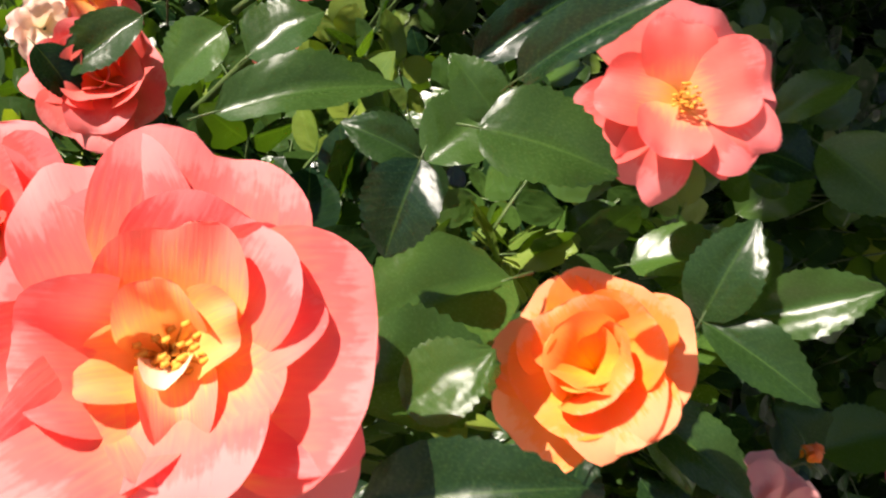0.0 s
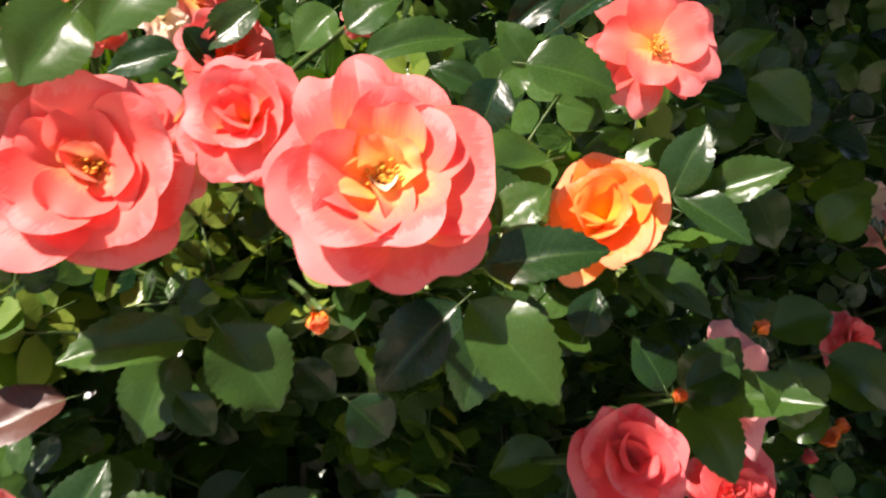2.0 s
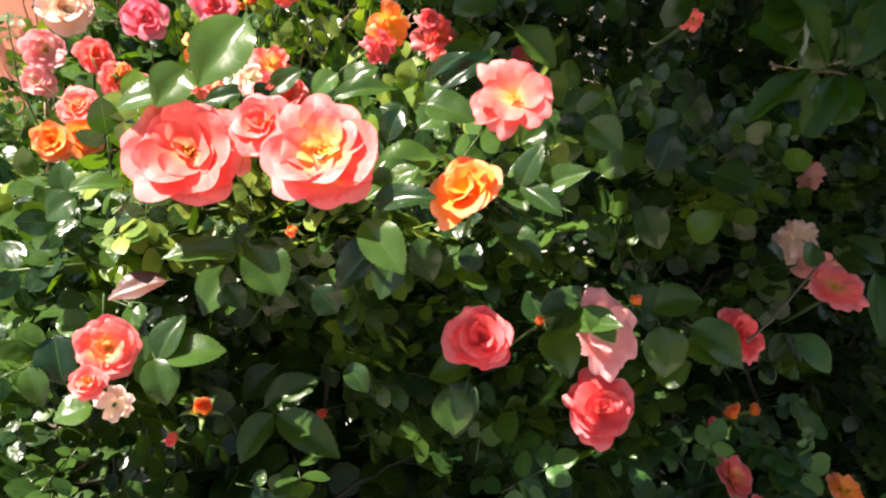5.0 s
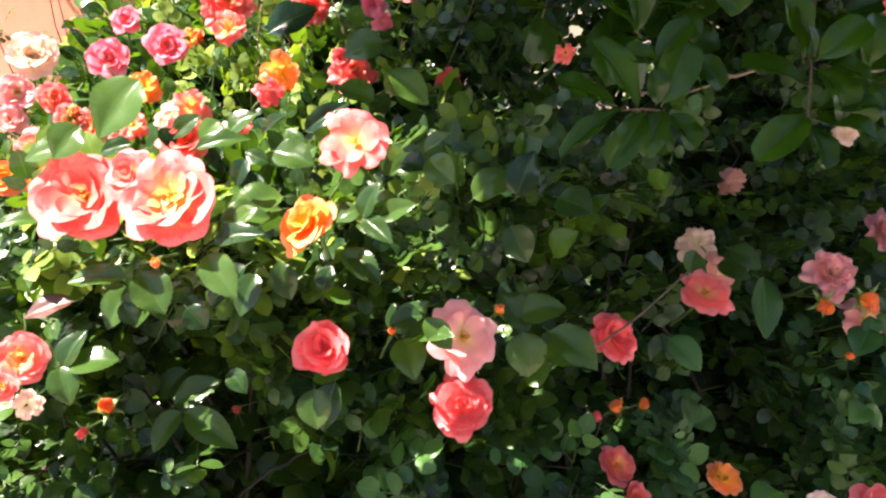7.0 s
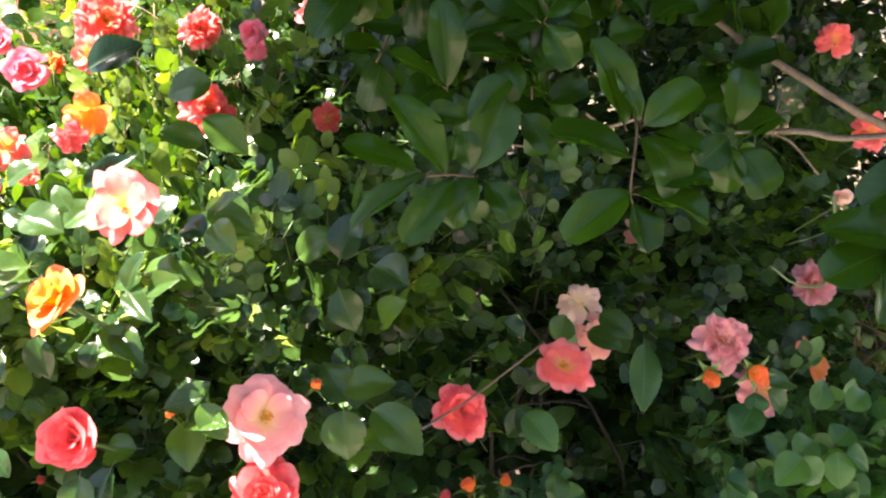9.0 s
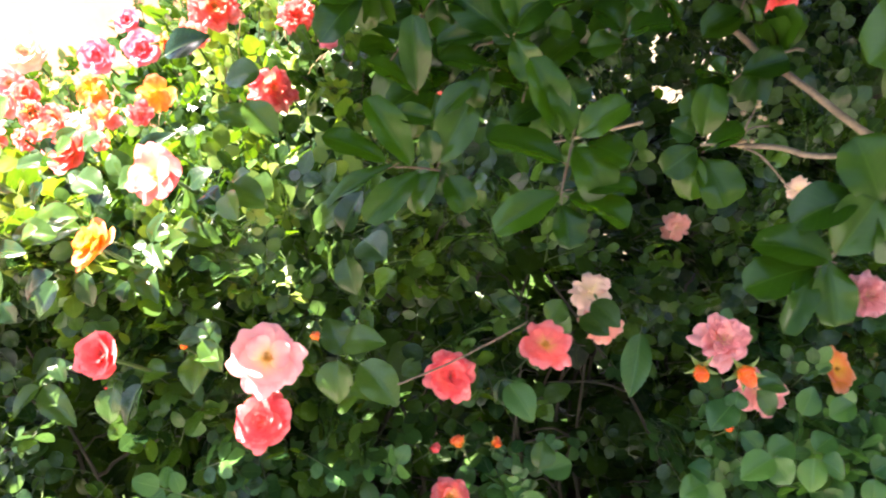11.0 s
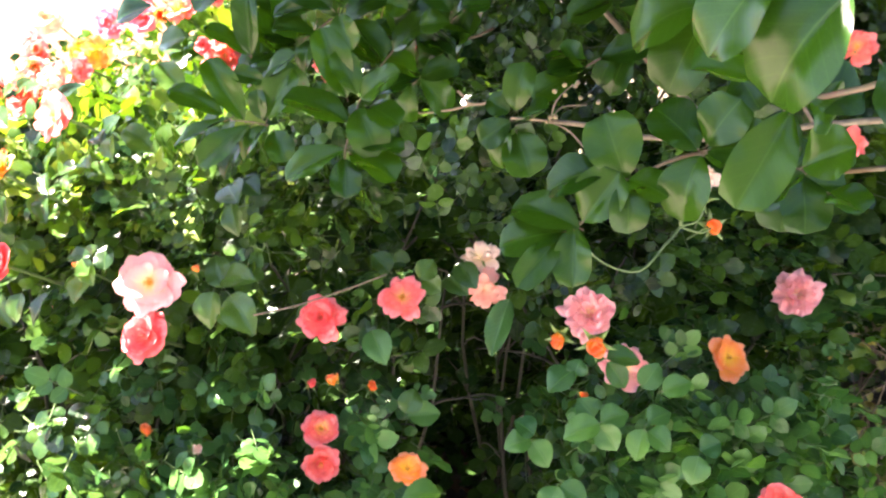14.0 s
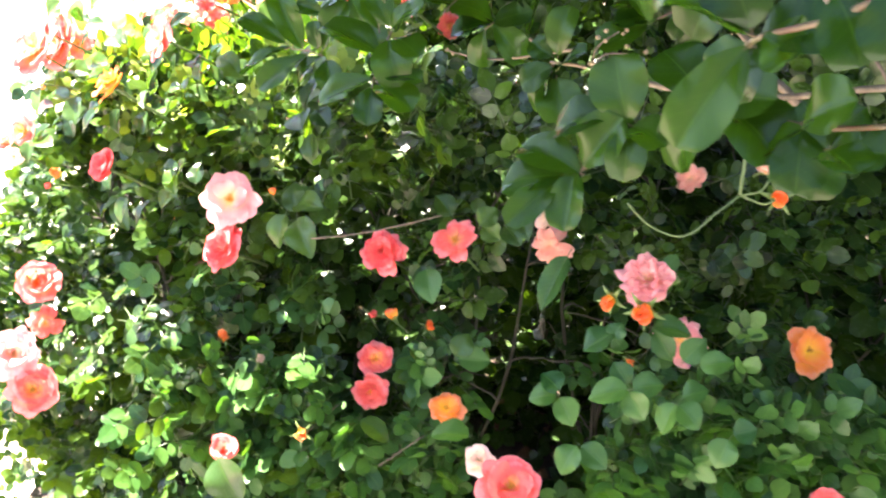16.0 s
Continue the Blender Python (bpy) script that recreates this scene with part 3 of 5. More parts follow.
rose((0.496, 0.510, 1.184), (-0.44, -0.79, 0.43), 0.0138, "wilted", RED, "crimson petals among leaves", seed=44)
rose((0.445, 0.480, 1.176), (-0.41, -0.80, 0.44), 0.0156, "cup", CORAL, "coral rose deep in the leaves", seed=45)
rose((0.611, 0.687, 1.269), (-0.46, -0.81, 0.36), 0.0234, "cup", MAGENTA, "crimson rose on top of the hedge", seed=46)
rose((0.439, 0.905, 1.280), (-0.10, -0.95, 0.30), 0.0546, "crumpled", SALMON, "sunlit coral rose on the far top of the hedge", seed=47)
rose((0.590, 0.878, 1.261), (-0.19, -0.93, 0.31), 0.0382, "crumpled", CORAL, "coral rose on the far top of the hedge", seed=48)
rose((0.586, 0.619, 1.252), (-0.25, -0.97, -0.05), 0.0211, "wilted", MAGENTA, "red petals hanging among leaves", seed=49)
rose((0.799, 0.874, 1.278), (-0.30, -0.91, 0.29), 0.0281, "cup", PINK, "pink rose on the far top of the hedge", seed=50)
rose((0.202, 0.652, 1.185), (-0.15, -0.91, 0.39), 0.0281, "wilted", ORANGE, "spent orange rose on top of the hedge", seed=53)
rose((0.215, 0.497, 1.175), (0.05, -0.87, 0.49), 0.0295, "wilted", SALMON, "pale coral spent rose on top of the hedge", seed=54)
rose((0.031, 0.615, 1.093), (-0.11, -0.89, 0.44), 0.0252, "cup", ORANGE, "golden orange rose in the sun", seed=56)
rose((0.138, 0.741, 1.121), (-0.32, -0.85, 0.43), 0.0312, "rosette", SALMON, "coral rose in the sun", seed=57)
rose((0.094, 0.701, 1.099), (-0.32, -0.88, 0.36), 0.0208, "cup", SALMON, "coral rose beside leaves", seed=58)
rose((0.170, 0.387, 1.154), (-0.50, -0.70, 0.51), 0.0332, "cup", CORAL, "coral rose standing behind leaves in the sun", seed=59)
rose((0.107, 0.448, 1.166), (-0.56, -0.47, 0.68), 0.0135, "wilted", CORAL, "coral petals rising behind an open rose", seed=60)
rose((-0.060, 0.285, 0.982), (-0.29, -0.87, 0.39), 0.0291, "open", SALMON, "coral rose with yellow heart in the sun, seen from the side", seed=61)
rose((-0.084, 0.264, 0.965), (-0.28, -0.59, 0.76), 0.0163, "cup", SALMON, "small spent coral rose under a fresh one", seed=62)
rose((-0.068, 0.256, 0.944), (-0.18, -0.95, 0.26), 0.0175, "wilted", PALE, "bleached spent rose with hanging petals", seed=63)
rose((0.867, 0.145, 0.886), (-0.36, -0.91, 0.21), 0.0355, "wilted", FADED, "dried salmon rose with hanging petals", seed=64)
rose((0.869, 0.186, 0.921), (-0.43, -0.44, 0.79), 0.0361, "wilted", PALE, "dry whitish-pink spent rose", seed=65)
rose((1.099, 0.298, 0.958), (-0.18, -0.98, 0.12), 0.0290, "wilted", FADED, "dried salmon rose hanging under a shrub branch", seed=66)
rose((1.058, 0.009, 0.805), (-0.20, -0.80, 0.56), 0.0403, "wilted", PINK, "pink petals of a rose behind dark leaves", seed=67)
rose((0.665, 0.546, 1.152), (0.09, -1.00, -0.02), 0.0272, "wilted", CORAL, "coral rose hanging in the shade", seed=68)
rose((1.296, 0.349, 1.317), (-0.54, -0.79, 0.30), 0.0318, "cup", CORAL, "coral rose in the shade behind", seed=70)
rose((1.545, 0.282, 1.237), (-0.65, -0.68, 0.34), 0.0371, "wilted", CORAL, "pink petals of a rose behind the shrub", seed=71)
rose((1.448, 0.135, 1.105), (-0.58, -0.56, 0.59), 0.0349, "wilted", CORAL, "coral petals lying open behind a branch", seed=72)
rose((1.579, 0.054, 1.066), (-0.64, -0.48, 0.60), 0.0275, "cup", CORAL, "coral rose behind the shrub leaves", seed=73)
rose((1.553, 0.050, 0.990), (-0.69, -0.60, 0.40), 0.0250, "wilted", PALE, "dry pale rose behind the shrub leaves", seed=74)
rose((1.573, 0.537, 1.371), (-0.61, -0.78, 0.15), 0.0237, "cup", CORAL, "coral rose far behind the shrub", seed=75)
rose((1.245, 0.188, 1.040), (-0.68, -0.53, 0.51), 0.0234, "wilted", PALE, "whitish petals of a dry rose behind the tree leaves", seed=77)
rose((0.626, 0.229, 1.229), (-0.47, -0.83, 0.30), 0.0156, "wilted", CORAL, "coral petals caught between tree leaves", seed=78)
rose((1.248, -0.154, 0.651), (-0.43, -0.41, 0.81), 0.0339, "cup", CORAL, "coral rose low in the shade", seed=79)
rose((0.006, 0.258, 0.910), (-0.12, -0.56, 0.82), 0.0207, "bud", ORANGE, "fat orange rosebud just opening", seed=80, name="rose_bud")
rose((-0.015, 0.269, 0.890), (-0.75, -0.66, 0.03), 0.0145, "bud", SALMON, "small pale coral rosebud in the sun", seed=81, name="rose_bud")
rose((0.680, 0.115, 0.736), (0.14, -0.55, 0.82), 0.0188, "bud", ORANGE, "tiny orange bud with spread sepals", seed=82, name="rose_bud")
rose((0.335, 0.113, 0.690), (0.15, -0.48, 0.86), 0.0213, "bud", ORANGE, "small orange rosebud among dark leaves", seed=83, name="rose_bud")
rose((0.409, 0.058, 0.689), (0.47, -0.56, 0.68), 0.0189, "bud", PALE, "small pale yellow bud", seed=84, name="rose_bud")
rose((0.506, -0.042, 0.629), (-0.06, -0.95, 0.31), 0.0215, "bud", ORANGE, "small orange bud on a red stalk", seed=85, name="rose_bud")
rose((0.428, 0.126, 0.952), (0.29, -0.56, 0.77), 0.0144, "bud", ORANGE, "tiny orange bud standing above leaves", seed=86, name="rose_bud")
rose((0.584, 0.116, 0.752), (0.35, -0.52, 0.78), 0.0178, "bud", RED, "tiny red bud in the shade", seed=87, name="rose_bud")
rose((0.987, -0.010, 0.768), (-0.15, -0.55, 0.82), 0.0163, "bud", ORANGE, "tiny orange bud above pale leaves", seed=88, name="rose_bud")
rose((0.957, 0.025, 0.859), (-0.60, -0.79, -0.07), 0.0260, "bud", ORANGE, "orange-red bud hanging under a faded rose", seed=89, name="rose_bud")
rose((0.999, -0.008, 0.865), (-0.32, -0.95, 0.01), 0.0340, "bud", ORANGE, "orange bud opening under a faded rose", seed=90, name="rose_bud")
rose((0.059, 0.172, 1.095), (-0.67, -0.73, -0.11), 0.0115, "bud", ORANGE, "orange bud hanging under an open rose", seed=91, name="rose_bud")
rose((0.274, 0.110, 0.977), (-0.31, -0.60, 0.73), 0.0105, "bud", ORANGE, "small orange bud beside a red rose", seed=92, name="rose_bud")
rose((0.173, 0.337, 0.809), (-0.33, -0.41, 0.85), 0.0144, "bud", SALMON, "small coral bud in the shade", seed=93, name="rose_bud")
rose((0.625, 0.106, 0.754), (-0.50, -0.05, 0.86), 0.0245, "bud", ORANGE, "orange bud in the shade", seed=94, name="rose_bud")
rose((1.141, -0.030, 1.044), (-0.10, -0.89, 0.44), 0.0251, "bud", ORANGE, "orange bud on a pale green stalk", seed=95, name="rose_bud")
rose((1.130, -0.017, 1.075), (-0.49, -0.56, 0.67), 0.0251, "bud", PALE, "pale pink bud on a green stalk", seed=96, name="rose_bud")
rose((0.330, 0.791, 1.232), (0.18, -0.94, 0.28), 0.0267, "bud", ORANGE, "orange bud beside a deep pink rose", seed=97, name="rose_bud")
rose((0.105, 0.684, 1.151), (0.15, -0.80, 0.59), 0.0198, "bud", ORANGE, "orange bud in a sunlit cluster", seed=98, name="rose_bud")


# ---- setting ----
def slab(name, x0, y0, x1, y1, z0, z1, mat, label, category):
    s = Shape()
    c = [(x, y, z) for z in (z0, z1) for x, y in ((x0, y0), (x1, y0), (x1, y1), (x0, y1))]
    s.add(c, [(3, 2, 1, 0), (4, 5, 6, 7), (0, 1, 5, 4), (1, 2, 6, 5), (2, 3, 7, 6), (3, 0, 4, 7)])
    return tagged(new(name, s.mesh(name, [mat], False)), label, category, "", "structure")


def rolling(name, x0, y0, x1, y1, nx, ny, z, rise, mat, label, category):
    s = Shape()
    verts = []
    for j in range(ny + 1):
        for i in range(nx + 1):
            x, y = x0 + (x1 - x0) * i / nx, y0 + (y1 - y0) * j / ny
            verts.append((x, y, z + rise * noise.fractal((x * 3, y * 3, 0.3), 1.0, 2.0, 4)))
    s.add(verts, grid_faces(nx + 1, ny + 1))
    return tagged(new(name, s.mesh(name, [mat])), label, category, "", "structure")


slab("ground", -300, -300, 300, 300, -0.3, 0.0, EARTH, "brown earth with dry litter round the garden", "ground")
slab("pavement", -8.0, -5.0, -0.27, 8.0, 0.0, 0.03, PAVING, "sunlit salmon-coloured concrete path beside the hedge", "paving")
# Unseen slab, its grey set for the light it bounces onto the hedge.
slab("pavement", -0.265, -5.0, 8.0, -0.62, 0.0, 0.03, BOUNCE_GREY, "added unseen grey slab that bounces light onto the hedge front", "paving")
rolling("planting_bed", -0.26, -0.61, 6.0, 1.9, 90, 44, 0.06, 0.05, SOIL, "dark bare soil of the planting bed under the roses", "soil")
wall = slab("wall_north", -12.0, 0.0, 0.55, 0.2, 0.0, 2.4, STUCCO, "sunlit terracotta stucco garden wall behind the hedge", "wall")
# Unseen wall, added only to cut the skylight that reaches the hedge.
slab("sky_screen", -9.0, -3.6, 9.0, -3.4, 0.0, 2.8, PLASTER, "added unseen grey wall across the path that cuts skylight", "wall")
wall.matrix_basis = pose(0.6, 3.3, 0, 0, 0, -50)


# ---- rose bushes ----
LEAVES = [compound(11 + k, None, 11, 5, 5, 0.03) for k in range(7)]
LEAF_MESHES = [s.mesh("leaf", [ROSE_LEAF, GREEN_STEM]) for s in LEAVES]
FRESH_MESHES = [s.mesh("leaf", [FRESH_LEAF, GREEN_STEM]) for s in LEAVES]
SIMPLE = [compound(211 + k, None, 7, 3, 5, 0.0) for k in range(7)]
COARSE = [compound(311 + k, None, 5, 3, 5, 0.0) for k in range(7)]
for label, x0, x1 in (("leafy sunlit rose bush with glossy green leaves", -0.2, 0.42), ("glossy dark green rose bush in half shade", 0.42, 0.95), ("shaded rose bush with blue-green leaves", 0.95, 2.0)):
    BUSHES[label] = thing("rose_bush", pose((x0 + x1) / 2, 0.5, 0.05), label, "rose bush", "bushes of the rose hedge")


# ---- overhanging tree ----
def tree_leaf(seed, nv=6, across=3):
    r = random.Random(seed)
    s = Shape()
    b = blade(nv, across, r.uniform(1.05, 1.25), 0.62, r.uniform(0.0, 0.3), r.uniform(0.1, 0.5), 0.0, r.uniform(-0.4, 0.4), 0.08, seed)
    s.add(b[0], b[1], b[2], 0, Matrix.Diagonal((0.62, 1, 0.8, 1)))
    return s


def round_leaf(seed):
    """A blunt spoon-shaped leaf of the tree."""
    r = random.Random(seed)
    s = Shape()
    b = blade(10, 5, r.uniform(1.2, 1.5), 0.66, r.uniform(0.2, 0.5), r.uniform(0.2, 0.8), 0.0, r.uniform(-0.5, 0.5), 0.1, seed, -1.0)
    s.add(b[0], b[1], b[2], 0, Matrix.Diagonal((0.62, 1, 0.8, 1)))
    return s


TREE_LEAVES = [tree_leaf(k) for k in range(6)]
ROUND_LEAVES = [round_leaf(k) for k in range(6)]


def overhang(rng):
    tree = thing("tree", pose(2.35, 1.0, 0.05), "broad smooth-barked small tree shading the hedge", "tree")
    home = tree.matrix_basis.inverted()
    trunk = Shape()
    trunk.tube([home @ p for p in bend([(2.35, 1.0, 0.0), (2.3, 0.98, 0.6), (2.2, 0.9, 1.2), (1.8, 0.65, 1.8), (1.4, 0.4, 2.4)], 3, 0.004)], 0.035, 0.018, 10)
    part("trunk", trunk.mesh("trunk", [BARK]), tree)
    poses = []

    def sprig(p):
        """One leaf of the unseen crown, cut back to leave the hedge end sunlit."""
        d = Vector((rng.gauss(0, 1), rng.gauss(0, 1), rng.gauss(0, 0.4))).normalized()
        n, kind, up = rng.uniform(0.13, 0.19), rng.randrange(6), Vector((rng.gauss(0, 0.4), rng.gauss(0, 0.4), 1))
        sx, sy = p.x - SUN.x / SUN.z * (p.z - 1.1), p.y - SUN.y / SUN.z * (p.z - 1.1)
        edge = 0.37 + 0.45 * min(max(sy, 0), 0.3) + 1.1 * min(max(sy - 0.3, 0), 0.6) + 0.12 * noise.noise((sy * 3, p.z * 3, 2.2))
        if p.z > 1.74 and sx > edge and sy > -0.38 - 0.2 * min(max((sx - 0.5) / 0.4, 0), 1):
            poses.append((kind, home @ leaf_place(p, p + d * n, up, n)))

    for k in range(34):
        a = rng.uniform(0, 6.28)
        tip = Vector((1.5 + 1.8 * math.cos(a) * rng.uniform(0.2, 1.0), 0.3 + 1.8 * math.sin(a) * rng.uniform(0.2, 1.0), rng.uniform(1.9, 2.6)))
        root = Vector((1.9, 0.71, 1.65)).lerp(Vector((1.4, 0.4, 2.4)), rng.random())
        line = bend([root, root.lerp(tip, 0.5) + Vector((0, 0, 0.12)), tip], k, 0.01)
        limb = Shape()
        limb.tube([home @ p for p in line], 0.014, 0.004, 6)
        part("limb", limb.mesh("limb", [BARK]), tree)
        for i in range(230):
            sprig(line[rng.randrange(2, len(line))] + Vector((rng.gauss(0, 0.17), rng.gauss(0, 0.17), rng.gauss(0, 0.10))))
    # Loose leaves on no limb, added above view to close the shade.
    for i in range(5600):
        sprig(Vector((rng.uniform(-0.1, 3.1), rng.uniform(-1.2, 1.9), rng.uniform(1.75, 2.35))))
    hung = []
    for k in range(26):
        tip = Vector((rng.uniform(0.62, 1.75), rng.uniform(0.12, 0.75), rng.uniform(1.36, 1.6)))
        root = tip + Vector((rng.uniform(0.1, 0.3), rng.uniform(0.0, 0.2), rng.uniform(0.35, 0.5)))
        line = bend([root, root.lerp(tip, 0.6) + Vector((0, 0, 0.05)), tip], k + 50, 0.006)
        spray = Shape()
        spray.tube([home @ p for p in line], 0.006, 0.0016, 6)
        part("limb", spray.mesh("limb", [BARK]), tree)
        for i in range(38):
            p = line[rng.randrange(2, len(line))] + Vector((rng.gauss(0, 0.035), rng.gauss(0, 0.035), rng.gauss(0, 0.03)))
            d = Vector((rng.gauss(-0.3, 0.8), rng.gauss(-0.3, 0.8), rng.gauss(0.1, 0.5))).normalized()
            sx, sy = p.x - SUN.x / SUN.z * (p.z - 1.1), p.y - SUN.y / SUN.z * (p.z - 1.1)
            n = rng.uniform(0.055, 0.085)
            if sx > 0.42 + 0.45 * min(max(sy, 0), 0.3) + 1.1 * min(max(sy - 0.3, 0), 0.6):
                hung.append((rng.randrange(6), home @ leaf_place(p, p + d * n, (rng.gauss(-0.1, 0.4), rng.gauss(-0.5, 0.4), 0.8), n)))
    for k in range(17):
        tip = Vector((rng.uniform(0.50, 1.05), rng.uniform(0.05, 0.20), rng.uniform(1.19, 1.42)))
        root = tip + Vector((rng.uniform(0.08, 0.16), rng.uniform(0.03, 0.12), rng.uniform(0.02, 0.12)))
        line = bend([root, root.lerp(tip, 0.5) + Vector((0, 0, 0.015)), tip], k + 90, 0.003)
        spray = Shape()
        spray.tube([home @ p for p in line], 0.0024, 0.0011, 6)
        part("twig", spray.mesh("twig", [RED_STEM]), tree)
        for i in range(11):
            p = line[rng.randrange(2, len(line))]
            a = rng.uniform(0, 6.283)
            d = (Vector((math.cos(a), 0.25 * math.cos(a + 1), math.sin(a))) + Vector((-0.35, -0.25, 0.0))).normalized()
            n = rng.uniform(0.05, 0.078)
            hung.append((rng.randrange(6), home @ leaf_place(p, p + d * n, (rng.gauss(-0.3, 0.3), rng.gauss(-0.6, 0.3), 0.8), n)))
    tagged(part("spray", merged("spray", ROUND_LEAVES, [SHRUB_LEAF], hung), tree), kind="stuff")
    tagged(part("crown", merged("crown", TREE_LEAVES, [SHRUB_LEAF], poses), tree), kind="stuff")
    return tree


TREE = overhang(random.Random(8))
TREE_HOME = TREE.matrix_basis.inverted()
FINE_BLADES = []
for k in range(6):
    r = random.Random(k + 40)
    s = Shape()
    s.add(*blade(21, 9, r.uniform(1.25, 1.55), 0.66, r.uniform(0.25, 0.6), r.uniform(0.2, 0.8), 0.0, r.uniform(-0.5, 0.5), r.uniform(0.05, 0.14), k, -1.0))
    s.tube([(0, -0.06, 0.0), (0, 0.0, 0.0), (0, 0.1, 0.004)], 0.016, 0.010, 5, 1)
    FINE_BLADES.append(s.mesh("leaf", [SHRUB_LEAF, RED_STEM]))
HERO = {m.name: [hero_blade(k).mesh("leaf", [m, GREEN_STEM]) for k in range(6)] for m in (ROSE_LEAF, FRESH_LEAF, BRONZE_LEAF, YELLOW_GREEN_LEAF)}
BUSH_LIST = list(BUSHES.values())
pick = random.Random(12)


def view_way(place):
    """The way from a place in the hedge to the camera's rough path."""
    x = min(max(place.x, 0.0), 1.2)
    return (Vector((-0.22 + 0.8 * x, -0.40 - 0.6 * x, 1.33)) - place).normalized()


def leaf(base, tip, up, width, mat=ROSE_LEAF):
    """One large rose leaflet, part of the bush that it grows on."""
    middle = Vector(base).lerp(Vector(tip), 0.5)
    if middle.x > 0.68 and middle.y < 0.07 and middle.z < 0.87:
        mat = FRESH_LEAF
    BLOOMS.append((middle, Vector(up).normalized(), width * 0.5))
    # Tilts many leaves so their gloss mirrors the sun to the camera.
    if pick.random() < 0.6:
        up = Vector(up).normalized().lerp((SUN + view_way(middle)).normalized(), pick.uniform(0.6, 1.1))
    bush = BUSH_LIST[0 if base[0] < 0.42 else 1 if base[0] < 0.95 else 2]
    part("leaf", pick.choice(HERO[mat.name]), bush, bush.matrix_basis.inverted() @ leaf_place(base, tip, up, width) @ pose(0, 0, 0, 0, pick.uniform(-14, 14)))


def tree_blade(base, tip, up, width):
    part("leaf", pick.choice(FINE_BLADES), TREE, TREE_HOME @ leaf_place(base, tip, up, width * 1.12) @ pose(0, 0, 0, 0, pick.uniform(-24, 24)))


def twig(points, r0, r1, mat):
    owner = BUSH_LIST[1] if mat in (GREEN_STEM, DRY) else TREE
    s = Shape()
    s.tube([owner.matrix_basis.inverted() @ p for p in bend(points, len(points), r0 * 0.15)], r0, r1, 8)
    part("twig", s.mesh("twig", [mat]), owner)


# ---- single leaves and twigs, built after the tree ----
leaf((0.122, 0.208, 1.186), (0.166, 0.179, 1.196), (-0.34, -0.58, 0.88), 0.0216)
leaf((0.184, 0.165, 1.180), (0.208, 0.129, 1.171), (-0.50, -0.45, 0.89), 0.0350)
leaf((0.159, 0.130, 1.205), (0.166, 0.091, 1.230), (-0.53, -0.43, 0.85), 0.0153)
leaf((0.227, 0.195, 1.169), (0.218, 0.212, 1.191), (-0.51, -0.44, 0.88), 0.0206)
leaf((0.189, 0.197, 1.162), (0.172, 0.217, 1.173), (-0.46, -0.48, 0.91), 0.0172)
leaf((0.149, 0.154, 1.180), (0.135, 0.153, 1.156), (-0.46, -0.48, 0.92), 0.0224)
leaf((0.317, 0.141, 1.153), (0.326, 0.114, 1.149), (-0.62, -0.27, 0.89), 0.0299)
leaf((0.337, 0.121, 1.156), (0.342, 0.085, 1.137), (-0.64, -0.23, 0.88), 0.0332)
leaf((0.349, 0.147, 1.158), (0.364, 0.122, 1.181), (-0.63, -0.26, 0.87), 0.0220)
leaf((0.251, 0.117, 1.111), (0.269, 0.113, 1.146), (-0.57, -0.27, 1.01), 0.0257)
leaf((0.266, 0.108, 1.108), (0.287, 0.071, 1.128), (-0.58, -0.24, 1.01), 0.0229)
leaf((0.251, 0.116, 1.110), (0.258, 0.073, 1.094), (-0.57, -0.26, 1.02), 0.0222)
leaf((0.121, 0.128, 1.128), (0.139, 0.116, 1.144), (-0.49, -0.41, 0.98), 0.0216)
leaf((0.096, 0.114, 1.122), (0.128, 0.078, 1.131), (-0.47, -0.41, 1.02), 0.0238)
leaf((0.088, 0.114, 1.109), (0.095, 0.073, 1.079), (-0.44, -0.41, 1.05), 0.0316)
leaf((0.142, 0.168, 1.068), (0.102, 0.188, 1.029), (-0.44, -0.42, 1.05), 0.0353)
leaf((0.238, 0.127, 1.074), (0.247, 0.082, 1.053), (-0.56, -0.30, 1.00), 0.0251)
leaf((0.061, 0.252, 1.056), (0.070, 0.219, 1.018), (-0.27, -0.54, 1.05), 0.0435)
leaf((0.056, 0.294, 1.027), (0.023, 0.282, 0.991), (-0.24, -0.55, 1.06), 0.0368)
leaf((0.178, 0.295, 1.191), (0.156, 0.303, 1.171), (-0.36, -0.59, 0.82), 0.0279)
leaf((0.183, 0.372, 1.185), (0.146, 0.384, 1.162), (-0.31, -0.62, 0.81), 0.0251)
leaf((0.141, 0.388, 1.174), (0.152, 0.378, 1.150), (-0.23, -0.65, 0.83), 0.0223)
leaf((0.190, 0.297, 1.179), (0.217, 0.283, 1.198), (-0.37, -0.58, 0.84), 0.0311)
leaf((0.288, 0.107, 0.971), (0.306, 0.091, 1.013), (-0.56, -0.29, 1.00), 0.0377)
leaf((0.291, 0.107, 0.970), (0.300, 0.035, 0.997), (-0.56, -0.29, 1.00), 0.0329)
leaf((0.289, 0.107, 0.967), (0.271, 0.064, 0.942), (-0.56, -0.29, 1.00), 0.0389)
leaf((0.304, 0.131, 0.960), (0.305, 0.157, 0.989), (-0.56, -0.30, 1.00), 0.0335)
leaf((0.477, 0.088, 0.908), (0.488, 0.041, 0.899), (-0.60, -0.21, 0.99), 0.0452)
leaf((0.451, 0.099, 0.866), (0.473, 0.075, 0.891), (-0.58, -0.22, 1.02), 0.0395)
leaf((-0.028, 0.257, 0.973), (-0.001, 0.263, 1.006), (-0.28, -0.53, 1.06), 0.0297)
